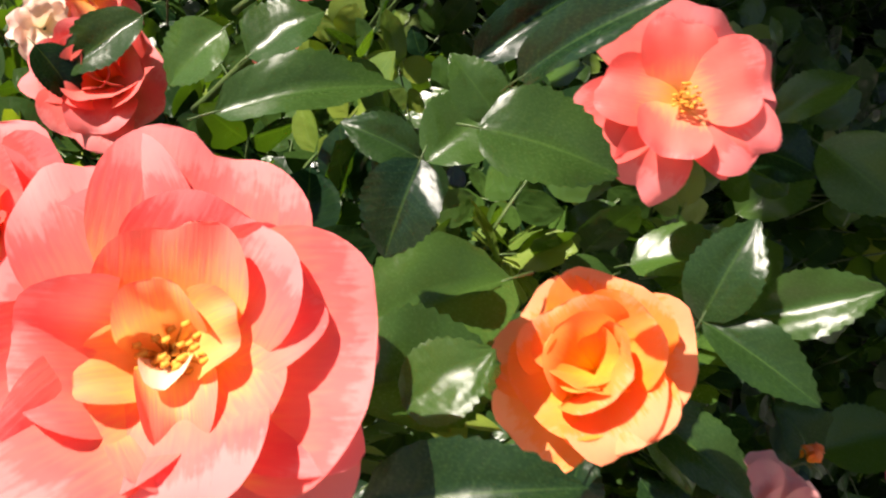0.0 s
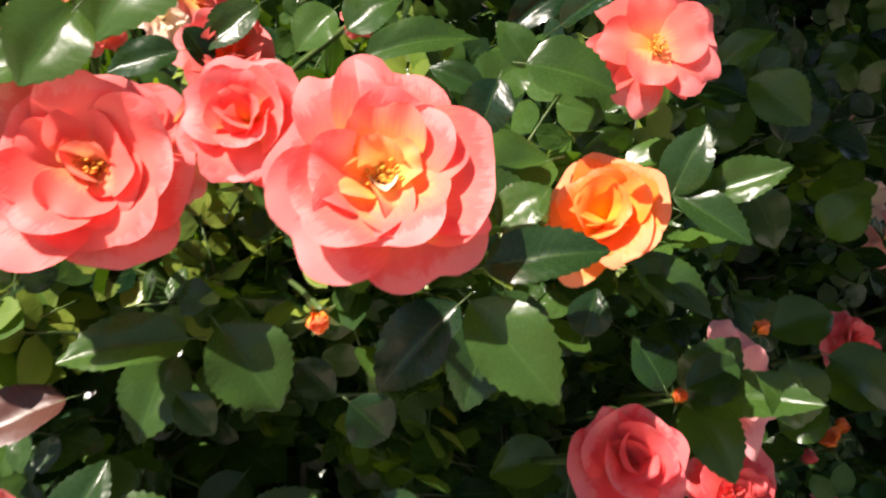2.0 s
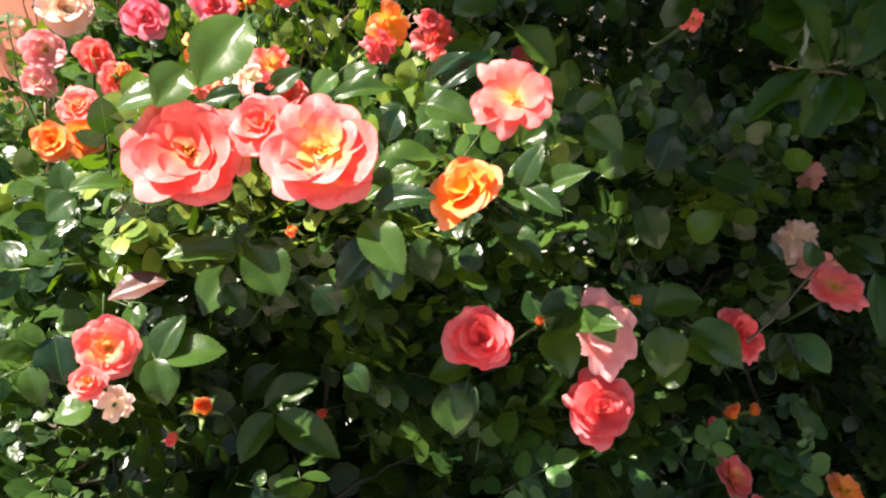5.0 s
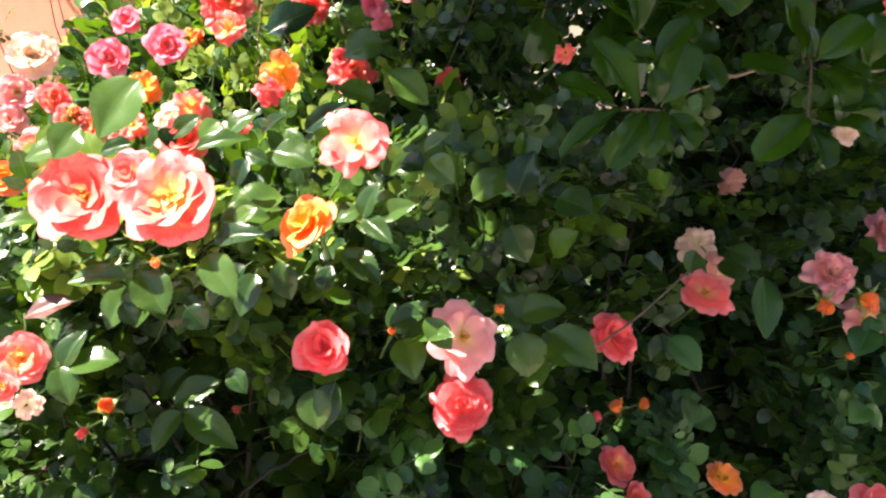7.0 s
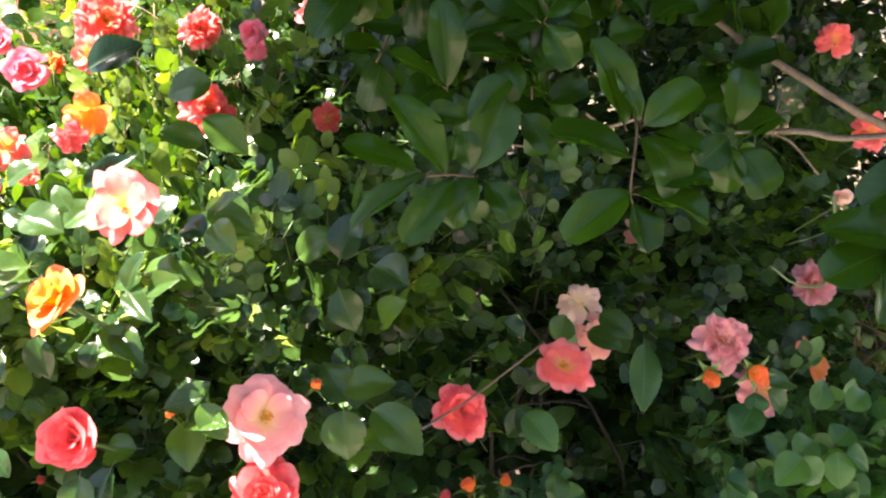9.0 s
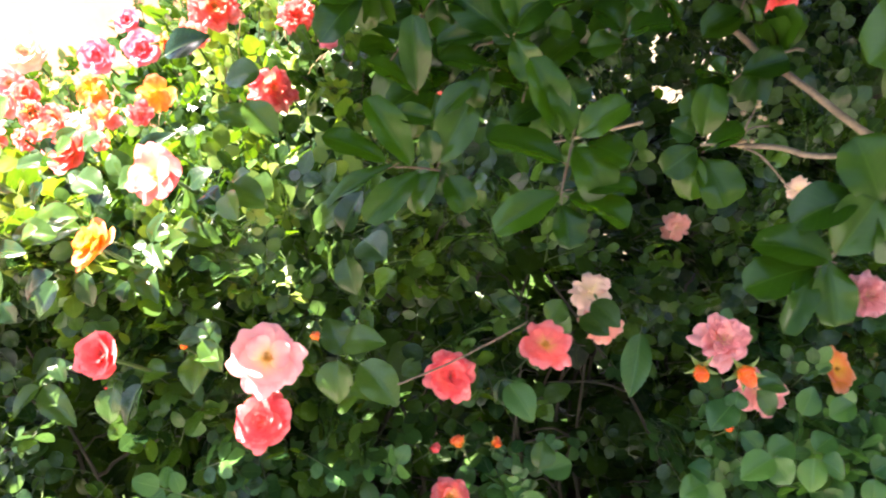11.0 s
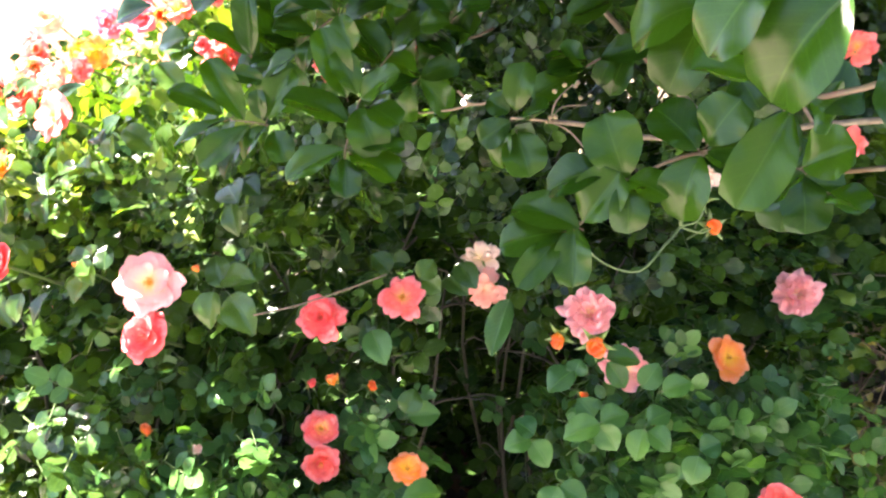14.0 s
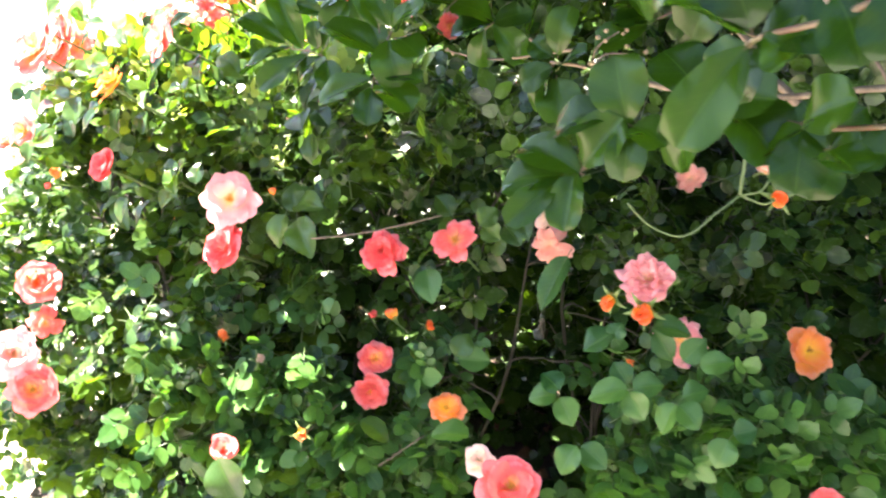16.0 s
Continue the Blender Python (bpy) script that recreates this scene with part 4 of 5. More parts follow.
leaf((-0.024, 0.250, 0.975), (0.020, 0.227, 0.982), (-0.29, -0.53, 1.06), 0.0369)
leaf((-0.032, 0.254, 0.975), (-0.034, 0.231, 0.943), (-0.28, -0.53, 1.06), 0.0313)
leaf((-0.032, 0.279, 0.965), (-0.026, 0.293, 0.991), (-0.27, -0.54, 1.06), 0.0173)
leaf((-0.084, 0.355, 0.973), (-0.088, 0.333, 0.935), (-0.19, -0.59, 1.02), 0.0391)
leaf((-0.080, 0.359, 0.984), (-0.049, 0.344, 0.976), (-0.20, -0.60, 1.01), 0.0272)
leaf((-0.074, 0.374, 0.994), (-0.050, 0.368, 0.998), (-0.20, -0.60, 1.00), 0.0251)
leaf((-0.076, 0.298, 0.926), (-0.107, 0.305, 0.921), (-0.21, -0.54, 1.09), 0.0335)
leaf((-0.110, 0.351, 0.952), (-0.108, 0.331, 0.922), (-0.16, -0.59, 1.05), 0.0247)
leaf((-0.046, 0.392, 1.093), (0.003, 0.373, 1.099), (-0.23, -0.63, 0.89), 0.0239)
leaf((-0.043, 0.388, 1.086), (-0.070, 0.393, 1.070), (-0.24, -0.63, 0.90), 0.0338)
leaf((-0.045, 0.411, 1.085), (-0.043, 0.419, 1.116), (-0.23, -0.63, 0.89), 0.0255)
leaf((0.046, 0.258, 1.053), (-0.006, 0.288, 1.050), (-0.37, -0.53, 0.96), 0.0327)
leaf((-0.004, 0.289, 1.028), (-0.050, 0.306, 1.017), (-0.31, -0.56, 0.98), 0.0295, BRONZE_LEAF)
leaf((0.039, 0.260, 1.024), (0.047, 0.243, 1.004), (-0.36, -0.53, 0.99), 0.0204)
leaf((0.096, 0.289, 0.861), (0.131, 0.229, 0.830), (-0.35, -0.46, 1.10), 0.0381)
leaf((0.088, 0.301, 0.868), (0.140, 0.279, 0.893), (-0.34, -0.47, 1.09), 0.0353)
leaf((0.115, 0.330, 0.892), (0.078, 0.333, 0.863), (-0.36, -0.48, 1.06), 0.0344)
leaf((0.091, 0.293, 0.861), (0.049, 0.289, 0.824), (-0.34, -0.46, 1.10), 0.0353)
leaf((0.126, 0.205, 0.941), (0.132, 0.181, 0.922), (-0.43, -0.42, 1.06), 0.0231)
leaf((0.250, 0.175, 0.914), (0.218, 0.205, 0.901), (-0.50, -0.34, 1.05), 0.0353)
leaf((0.219, 0.144, 0.920), (0.192, 0.131, 0.875), (-0.50, -0.33, 1.06), 0.0377)
leaf((0.026, 0.311, 1.184), (-0.017, 0.332, 1.174), (-0.35, -0.60, 0.79), 0.0327)
leaf((0.082, 0.298, 1.181), (0.053, 0.316, 1.173), (-0.40, -0.56, 0.79), 0.0212)
leaf((0.104, 0.249, 1.018), (0.114, 0.229, 1.000), (-0.42, -0.49, 0.98), 0.0219)
leaf((0.211, 0.138, 1.035), (0.222, 0.139, 1.059), (-0.54, -0.36, 0.96), 0.0239)
leaf((0.487, 0.085, 1.093), (0.499, 0.042, 1.085), (-0.65, -0.22, 0.85), 0.0452)
leaf((0.509, 0.113, 1.010), (0.526, 0.095, 1.044), (-0.63, -0.23, 0.91), 0.0423)
leaf((0.353, 0.172, 1.146), (0.387, 0.143, 1.128), (-0.37, -0.57, 0.87), 0.0328)
leaf((0.178, 0.153, 1.124), (0.124, 0.170, 1.110), (-0.27, -0.62, 0.90), 0.0354)
leaf((0.453, 0.105, 0.926), (0.443, 0.082, 0.878), (-0.41, -0.48, 1.00), 0.0492)
leaf((0.478, 0.084, 0.928), (0.508, 0.030, 0.892), (-0.43, -0.47, 1.00), 0.0492)
leaf((0.467, 0.128, 0.936), (0.513, 0.095, 0.949), (-0.41, -0.49, 0.99), 0.0432)
leaf((0.467, 0.122, 0.926), (0.454, 0.155, 0.964), (-0.41, -0.48, 1.00), 0.0418)
leaf((0.188, 0.131, 0.929), (0.178, 0.112, 0.893), (-0.26, -0.56, 1.04), 0.0379)
leaf((0.291, 0.071, 1.002), (0.306, 0.044, 0.974), (-0.35, -0.53, 0.99), 0.0270)
leaf((0.266, 0.100, 0.993), (0.300, 0.084, 1.002), (-0.32, -0.55, 0.99), 0.0239)
leaf((0.678, 0.070, 0.864), (0.693, 0.025, 0.831), (-0.49, -0.40, 1.00), 0.0439)
leaf((0.693, 0.082, 0.857), (0.666, 0.090, 0.826), (-0.49, -0.40, 1.00), 0.0335)
leaf((0.810, 0.086, 0.957), (0.829, 0.044, 0.936), (-0.54, -0.39, 0.93), 0.0382)
leaf((0.795, 0.091, 0.934), (0.818, 0.051, 0.923), (-0.53, -0.39, 0.94), 0.0349)
leaf((0.456, 0.202, 1.072), (0.497, 0.181, 1.105), (-0.40, -0.54, 0.90), 0.0418)
leaf((0.479, 0.148, 1.084), (0.503, 0.146, 1.135), (-0.43, -0.52, 0.90), 0.0420)
leaf((0.502, 0.129, 1.087), (0.528, 0.100, 1.073), (-0.45, -0.50, 0.89), 0.0352)
leaf((0.485, 0.166, 1.039), (0.491, 0.141, 0.996), (-0.42, -0.51, 0.92), 0.0404)
leaf((0.889, 0.080, 0.895), (0.851, 0.045, 0.820), (-0.05, -0.64, 0.98), 0.0411)
leaf((0.760, -0.064, 0.663), (0.703, -0.066, 0.665), (0.02, -0.56, 1.11), 0.0476)
leaf((0.733, 0.064, 0.713), (0.785, 0.066, 0.713), (0.03, -0.60, 1.06), 0.0397)
leaf((0.729, 0.067, 0.718), (0.747, 0.087, 0.749), (0.04, -0.60, 1.06), 0.0397)
leaf((0.428, -0.193, 0.688), (0.464, -0.220, 0.640), (0.21, -0.52, 1.12), 0.0583)
leaf((0.680, 0.061, 0.838), (0.669, 0.075, 0.869), (0.06, -0.62, 1.01), 0.0345)
leaf((0.711, 0.119, 0.937), (0.684, 0.127, 0.965), (0.05, -0.65, 0.96), 0.0383)
leaf((0.756, 0.106, 0.927), (0.780, 0.118, 0.953), (0.02, -0.65, 0.97), 0.0363)
leaf((0.760, 0.107, 0.927), (0.787, 0.099, 0.908), (0.02, -0.65, 0.97), 0.0345)
leaf((0.594, -0.030, 0.650), (0.639, -0.041, 0.626), (0.11, -0.56, 1.10), 0.0371)
leaf((0.951, -0.053, 0.844), (0.911, -0.062, 0.819), (-0.09, -0.61, 1.04), 0.0462)
leaf((0.952, -0.057, 0.838), (0.962, -0.047, 0.859), (-0.09, -0.61, 1.04), 0.0319)
leaf((0.969, -0.119, 0.797), (0.918, -0.122, 0.781), (-0.10, -0.58, 1.07), 0.0427)
leaf((0.974, -0.113, 0.789), (0.993, -0.136, 0.761), (-0.10, -0.58, 1.07), 0.0392)
leaf((0.979, -0.103, 0.788), (1.019, -0.104, 0.800), (-0.11, -0.58, 1.07), 0.0395)
leaf((0.973, -0.090, 0.788), (0.953, -0.073, 0.811), (-0.10, -0.59, 1.07), 0.0359)
leaf((1.034, -0.138, 0.789), (1.062, -0.158, 0.770), (-0.14, -0.57, 1.08), 0.0404)
leaf((1.032, -0.128, 0.786), (1.015, -0.148, 0.750), (-0.14, -0.57, 1.08), 0.0376)
leaf((1.044, -0.117, 0.789), (1.075, -0.115, 0.804), (-0.14, -0.58, 1.07), 0.0379)
leaf((1.045, -0.083, 0.825), (1.072, -0.072, 0.856), (-0.14, -0.59, 1.05), 0.0367)
leaf((1.060, -0.115, 0.837), (1.100, -0.118, 0.851), (-0.16, -0.59, 1.05), 0.0342)
leaf((0.881, -0.107, 0.781), (0.857, -0.094, 0.798), (-0.05, -0.59, 1.08), 0.0376)
leaf((0.878, -0.102, 0.769), (0.840, -0.104, 0.762), (-0.05, -0.58, 1.08), 0.0363)
leaf((0.883, -0.096, 0.761), (0.904, -0.118, 0.731), (-0.05, -0.58, 1.08), 0.0382)
leaf((1.095, -0.172, 0.766), (1.079, -0.190, 0.734), (-0.18, -0.55, 1.09), 0.0388)
leaf((1.104, -0.161, 0.767), (1.131, -0.161, 0.779), (-0.18, -0.55, 1.09), 0.0345)
leaf((0.908, -0.142, 0.716), (0.887, -0.164, 0.685), (-0.06, -0.56, 1.11), 0.0395)
leaf((0.916, -0.134, 0.711), (0.951, -0.153, 0.692), (-0.07, -0.56, 1.11), 0.0367)
leaf((0.422, 0.347, 1.252), (0.376, 0.369, 1.238), (-0.34, -0.60, 0.78), 0.0461)
leaf((0.403, 0.345, 1.182), (0.364, 0.369, 1.199), (-0.33, -0.60, 0.83), 0.0416)
leaf((0.389, 0.280, 1.224), (0.425, 0.250, 1.185), (-0.34, -0.60, 0.81), 0.0404)
leaf((0.348, 0.169, 1.154), (0.384, 0.140, 1.135), (-0.35, -0.58, 0.87), 0.0353)
leaf((0.178, 0.145, 1.139), (0.123, 0.162, 1.130), (-0.25, -0.62, 0.90), 0.0377)
leaf((0.111, 0.340, 1.238), (0.058, 0.341, 1.184), (-0.17, -0.67, 0.80), 0.0598)
leaf((0.249, 0.228, 1.182), (0.298, 0.211, 1.209), (-0.28, -0.63, 0.85), 0.0214)
leaf((0.225, 0.228, 1.145), (0.257, 0.220, 1.166), (-0.26, -0.63, 0.88), 0.0328)
leaf((0.309, 0.437, 1.266), (0.368, 0.414, 1.295), (-0.27, -0.64, 0.77), 0.0458)
leaf((0.035, 0.298, 1.205), (0.004, 0.297, 1.178), (-0.12, -0.68, 0.83), 0.0391)
leaf((0.113, 0.142, 1.129), (0.157, 0.127, 1.128), (-0.20, -0.64, 0.91), 0.0346)
leaf((0.082, 0.181, 1.035), (0.095, 0.168, 1.014), (-0.16, -0.62, 0.97), 0.0275)
leaf((0.145, 0.152, 1.064), (0.120, 0.144, 1.028), (-0.22, -0.61, 0.96), 0.0304)
leaf((0.175, 0.164, 1.065), (0.179, 0.147, 1.029), (-0.23, -0.61, 0.95), 0.0287)
leaf((0.227, 0.124, 1.077), (0.245, 0.102, 1.048), (-0.28, -0.59, 0.95), 0.0257)
leaf((0.377, 0.206, 1.135), (0.346, 0.219, 1.118), (-0.35, -0.58, 0.88), 0.0266)
# Four leaves added on the sun's line to shade the pale pink rose.
leaf((0.292, 0.160, 1.098), (0.330, 0.146, 1.092), (-0.5, -0.2, 1.0), 0.034)
leaf((0.286, 0.158, 1.092), (0.268, 0.128, 1.086), (-0.4, -0.2, 1.0), 0.033)
leaf((0.280, 0.164, 1.106), (0.302, 0.126, 1.116), (-0.4, -0.3, 1.0), 0.032)
leaf((0.276, 0.170, 1.100), (0.250, 0.176, 1.092), (-0.4, -0.3, 1.0), 0.030)
leaf((1.008, -0.036, 0.848), (1.064, -0.030, 0.838), (-0.2, -0.6, 1.0), 0.040)
leaf((1.012, -0.030, 0.838), (1.040, -0.044, 0.800), (-0.2, -0.6, 1.0), 0.034)
tree_blade((0.501, 0.007, 1.204), (0.420, 0.007, 1.176), (-0.19, -0.65, 0.90), 0.0186)
tree_blade((0.493, 0.011, 1.208), (0.429, 0.024, 1.240), (-0.18, -0.65, 0.89), 0.0298)
tree_blade((0.518, 0.002, 1.203), (0.475, 0.022, 1.274), (-0.20, -0.64, 0.90), 0.0339)
tree_blade((0.531, 0.018, 1.279), (0.524, 0.023, 1.356), (-0.21, -0.65, 0.84), 0.0298)
tree_blade((0.527, 0.019, 1.279), (0.479, 0.029, 1.314), (-0.21, -0.65, 0.84), 0.0257)
tree_blade((0.526, -0.002, 1.197), (0.458, -0.009, 1.155), (-0.20, -0.64, 0.90), 0.0281)
tree_blade((0.545, -0.009, 1.197), (0.510, -0.021, 1.161), (-0.22, -0.63, 0.90), 0.0298)
tree_blade((0.553, -0.013, 1.193), (0.565, -0.040, 1.161), (-0.22, -0.63, 0.91), 0.0323)
tree_blade((0.546, -0.007, 1.205), (0.579, -0.013, 1.267), (-0.22, -0.63, 0.90), 0.0393)
tree_blade((0.546, 0.006, 1.249), (0.580, -0.008, 1.288), (-0.22, -0.64, 0.86), 0.0257)
tree_blade((0.540, -0.005, 1.205), (0.536, -0.004, 1.241), (-0.22, -0.64, 0.90), 0.0215)
tree_blade((0.546, 0.006, 1.249), (0.507, 0.010, 1.259), (-0.22, -0.64, 0.86), 0.0215)
tree_blade((0.637, -0.113, 1.225), (0.567, -0.084, 1.250), (-0.31, -0.60, 0.90), 0.0431)
tree_blade((0.636, -0.104, 1.251), (0.614, -0.087, 1.327), (-0.31, -0.60, 0.87), 0.0354)
tree_blade((0.648, -0.109, 1.255), (0.629, -0.099, 1.304), (-0.32, -0.60, 0.87), 0.0300)
tree_blade((0.651, -0.112, 1.251), (0.690, -0.137, 1.286), (-0.32, -0.60, 0.87), 0.0331)
tree_blade((0.647, -0.113, 1.240), (0.664, -0.149, 1.200), (-0.32, -0.60, 0.88), 0.0431)
tree_blade((0.657, -0.117, 1.244), (0.688, -0.151, 1.234), (-0.33, -0.59, 0.88), 0.0354)
tree_blade((0.631, -0.120, 1.196), (0.563, -0.113, 1.163), (-0.30, -0.59, 0.92), 0.0331)
tree_blade((0.631, -0.123, 1.187), (0.628, -0.150, 1.149), (-0.31, -0.59, 0.93), 0.0316)
tree_blade((0.637, -0.124, 1.193), (0.682, -0.169, 1.177), (-0.31, -0.59, 0.92), 0.0408)
tree_blade((0.639, -0.123, 1.200), (0.691, -0.160, 1.213), (-0.31, -0.59, 0.92), 0.0246)
tree_blade((0.630, 0.012, 1.333), (0.575, 0.029, 1.375), (-0.28, -0.64, 0.80), 0.0423)
tree_blade((0.638, 0.009, 1.335), (0.660, -0.007, 1.374), (-0.28, -0.63, 0.80), 0.0465)
tree_blade((0.624, 0.015, 1.337), (0.557, 0.029, 1.328), (-0.27, -0.64, 0.80), 0.0220)
tree_blade((0.637, 0.008, 1.329), (0.652, -0.017, 1.291), (-0.28, -0.63, 0.80), 0.0321)
tree_blade((0.619, 0.011, 1.297), (0.558, 0.026, 1.310), (-0.27, -0.63, 0.82), 0.0304)
tree_blade((0.643, 0.007, 1.341), (0.633, 0.007, 1.393), (-0.29, -0.63, 0.79), 0.0389)
tree_blade((0.595, 0.030, 1.356), (0.554, 0.036, 1.377), (-0.25, -0.65, 0.78), 0.0296)
tree_blade((0.607, 0.015, 1.297), (0.590, 0.004, 1.262), (-0.26, -0.64, 0.83), 0.0279)
tree_blade((0.666, -0.001, 1.357), (0.691, -0.023, 1.374), (-0.30, -0.63, 0.78), 0.0338)
tree_blade((0.608, 0.004, 1.248), (0.624, -0.023, 1.215), (-0.26, -0.63, 0.86), 0.0296)
tree_blade((0.780, 0.012, 1.322), (0.812, -0.016, 1.349), (-0.36, -0.59, 0.80), 0.0436)
tree_blade((0.776, 0.013, 1.317), (0.738, 0.024, 1.314), (-0.36, -0.59, 0.80), 0.0282)
tree_blade((0.776, 0.015, 1.330), (0.746, 0.026, 1.360), (-0.36, -0.59, 0.79), 0.0363)
tree_blade((0.727, 0.043, 1.329), (0.700, 0.047, 1.338), (-0.32, -0.61, 0.79), 0.0318)
tree_blade((0.802, 0.003, 1.352), (0.775, 0.012, 1.385), (-0.38, -0.59, 0.78), 0.0363)
tree_blade((0.846, -0.056, 1.220), (0.854, -0.060, 1.278), (-0.41, -0.54, 0.87), 0.0345)
tree_blade((0.846, -0.062, 1.204), (0.875, -0.088, 1.234), (-0.41, -0.54, 0.88), 0.0391)
tree_blade((0.840, -0.056, 1.207), (0.802, -0.051, 1.182), (-0.40, -0.55, 0.88), 0.0345)
tree_blade((0.846, -0.064, 1.195), (0.855, -0.102, 1.151), (-0.41, -0.54, 0.89), 0.0500)
tree_blade((0.839, -0.052, 1.218), (0.813, -0.042, 1.233), (-0.40, -0.55, 0.87), 0.0282)
tree_blade((0.839, -0.058, 1.199), (0.822, -0.075, 1.155), (-0.40, -0.54, 0.88), 0.0363)
tree_blade((0.898, -0.236, 1.196), (0.836, -0.219, 1.177), (-0.36, -0.56, 0.92), 0.0462)
tree_blade((0.870, -0.244, 1.136), (0.804, -0.210, 1.157), (-0.34, -0.55, 0.96), 0.0425)
tree_blade((0.873, -0.243, 1.143), (0.905, -0.253, 1.199), (-0.34, -0.55, 0.96), 0.0498)
tree_blade((0.856, -0.239, 1.131), (0.787, -0.221, 1.114), (-0.33, -0.56, 0.97), 0.0425)
tree_blade((0.850, -0.238, 1.125), (0.791, -0.263, 1.086), (-0.33, -0.56, 0.97), 0.0264)
tree_blade((0.865, -0.241, 1.137), (0.855, -0.276, 1.083), (-0.34, -0.55, 0.96), 0.0377)
tree_blade((0.914, -0.250, 1.188), (0.910, -0.280, 1.144), (-0.37, -0.55, 0.92), 0.0377)
tree_blade((0.914, -0.249, 1.190), (0.892, -0.225, 1.255), (-0.38, -0.55, 0.92), 0.0547)
tree_blade((0.916, -0.251, 1.191), (0.945, -0.287, 1.185), (-0.38, -0.55, 0.92), 0.0425)
tree_blade((0.977, -0.283, 1.224), (0.952, -0.302, 1.164), (-0.42, -0.52, 0.90), 0.0522)
tree_blade((0.979, -0.285, 1.224), (1.033, -0.354, 1.207), (-0.42, -0.52, 0.89), 0.0656)
tree_blade((0.982, -0.285, 1.230), (1.026, -0.332, 1.245), (-0.43, -0.52, 0.89), 0.0498)
tree_blade((0.975, -0.280, 1.229), (0.938, -0.251, 1.269), (-0.42, -0.52, 0.89), 0.0547)
tree_blade((0.982, -0.283, 1.235), (1.001, -0.297, 1.284), (-0.43, -0.52, 0.89), 0.0498)
tree_blade((1.048, -0.348, 1.222), (1.043, -0.380, 1.174), (-0.48, -0.47, 0.90), 0.0437)
tree_blade((1.049, -0.347, 1.228), (1.076, -0.379, 1.258), (-0.48, -0.47, 0.89), 0.0498)
tree_blade((1.050, -0.350, 1.224), (1.020, -0.346, 1.196), (-0.48, -0.47, 0.90), 0.0377)
tree_blade((1.065, -0.371, 1.210), (1.079, -0.405, 1.205), (-0.49, -0.46, 0.91), 0.0486)
tree_blade((0.987, -0.180, 1.353), (1.005, -0.199, 1.406), (-0.40, -0.56, 0.79), 0.0583)
tree_blade((0.993, -0.220, 1.363), (0.925, -0.191, 1.329), (-0.42, -0.55, 0.79), 0.0740)
tree_blade((1.005, -0.205, 1.356), (0.967, -0.208, 1.273), (-0.42, -0.55, 0.79), 0.0577)
tree_blade((1.007, -0.205, 1.367), (1.031, -0.243, 1.334), (-0.42, -0.55, 0.78), 0.0487)
tree_blade((1.045, -0.211, 1.293), (1.057, -0.244, 1.261), (-0.44, -0.53, 0.83), 0.0462)
tree_blade((1.023, -0.178, 1.376), (1.048, -0.207, 1.406), (-0.42, -0.55, 0.77), 0.0462)
tree_blade((1.114, -0.234, 1.170), (1.060, -0.222, 1.192), (-0.23, -0.63, 0.88), 0.0565)
tree_blade((1.113, -0.235, 1.168), (1.100, -0.255, 1.125), (-0.23, -0.63, 0.89), 0.0540)
tree_blade((1.118, -0.235, 1.172), (1.164, -0.263, 1.180), (-0.23, -0.63, 0.88), 0.0464)
tree_blade((1.124, -0.216, 1.173), (1.146, -0.224, 1.214), (-0.23, -0.64, 0.88), 0.0513)
tree_blade((1.125, -0.217, 1.169), (1.092, -0.205, 1.213), (-0.23, -0.63, 0.88), 0.0513)
tree_blade((0.966, -0.444, 1.316), (0.874, -0.435, 1.338), (-0.17, -0.67, 0.81), 0.0502)
tree_blade((0.968, -0.436, 1.306), (0.920, -0.453, 1.232), (-0.17, -0.67, 0.82), 0.0446)
tree_blade((0.975, -0.447, 1.316), (0.996, -0.455, 1.303), (-0.18, -0.67, 0.81), 0.0452)
tree_blade((1.011, -0.474, 1.350), (1.031, -0.499, 1.308), (-0.22, -0.66, 0.77), 0.0487)
tree_blade((0.967, -0.444, 1.319), (0.944, -0.444, 1.363), (-0.17, -0.67, 0.80), 0.0493)
tree_blade((1.032, -0.503, 1.358), (1.044, -0.524, 1.319), (-0.25, -0.65, 0.77), 0.0464)
tree_blade((0.979, -0.428, 1.310), (1.020, -0.448, 1.327), (-0.18, -0.67, 0.81), 0.0461)
tree_blade((0.981, -0.409, 1.300), (0.969, -0.424, 1.261), (-0.18, -0.67, 0.82), 0.0332)
tree_blade((0.874, -0.550, 1.433), (0.833, -0.535, 1.369), (-0.51, -0.47, 0.75), 0.0531)
tree_blade((0.902, -0.575, 1.412), (0.864, -0.560, 1.345), (-0.53, -0.45, 0.80), 0.0613)
twig([(0.501, 0.007, 1.202), (0.524, -0.000, 1.201), (0.546, -0.004, 1.197)], 0.0009, 0.0013, RED_STEM)
twig([(0.631, -0.124, 1.186), (0.633, -0.119, 1.200), (0.648, -0.107, 1.243), (0.659, -0.092, 1.255)], 0.0009, 0.0013, RED_STEM)
twig([(0.858, -0.230, 1.124), (0.881, -0.235, 1.144), (0.922, -0.243, 1.187), (0.983, -0.275, 1.224), (1.055, -0.341, 1.222), (1.108, -0.391, 1.239)], 0.0016, 0.0026, RED_STEM)
twig([(0.886, -0.068, 1.209), (0.922, -0.088, 1.209), (0.969, -0.107, 1.199), (1.078, -0.133, 1.199), (1.167, -0.175, 1.222), (1.226, -0.201, 1.233), (1.298, -0.247, 1.247)], 0.0030, 0.0042, BARK)
twig([(0.886, -0.068, 1.209), (0.909, -0.084, 1.198), (0.940, -0.102, 1.161)], 0.0015, 0.0010, BARK)
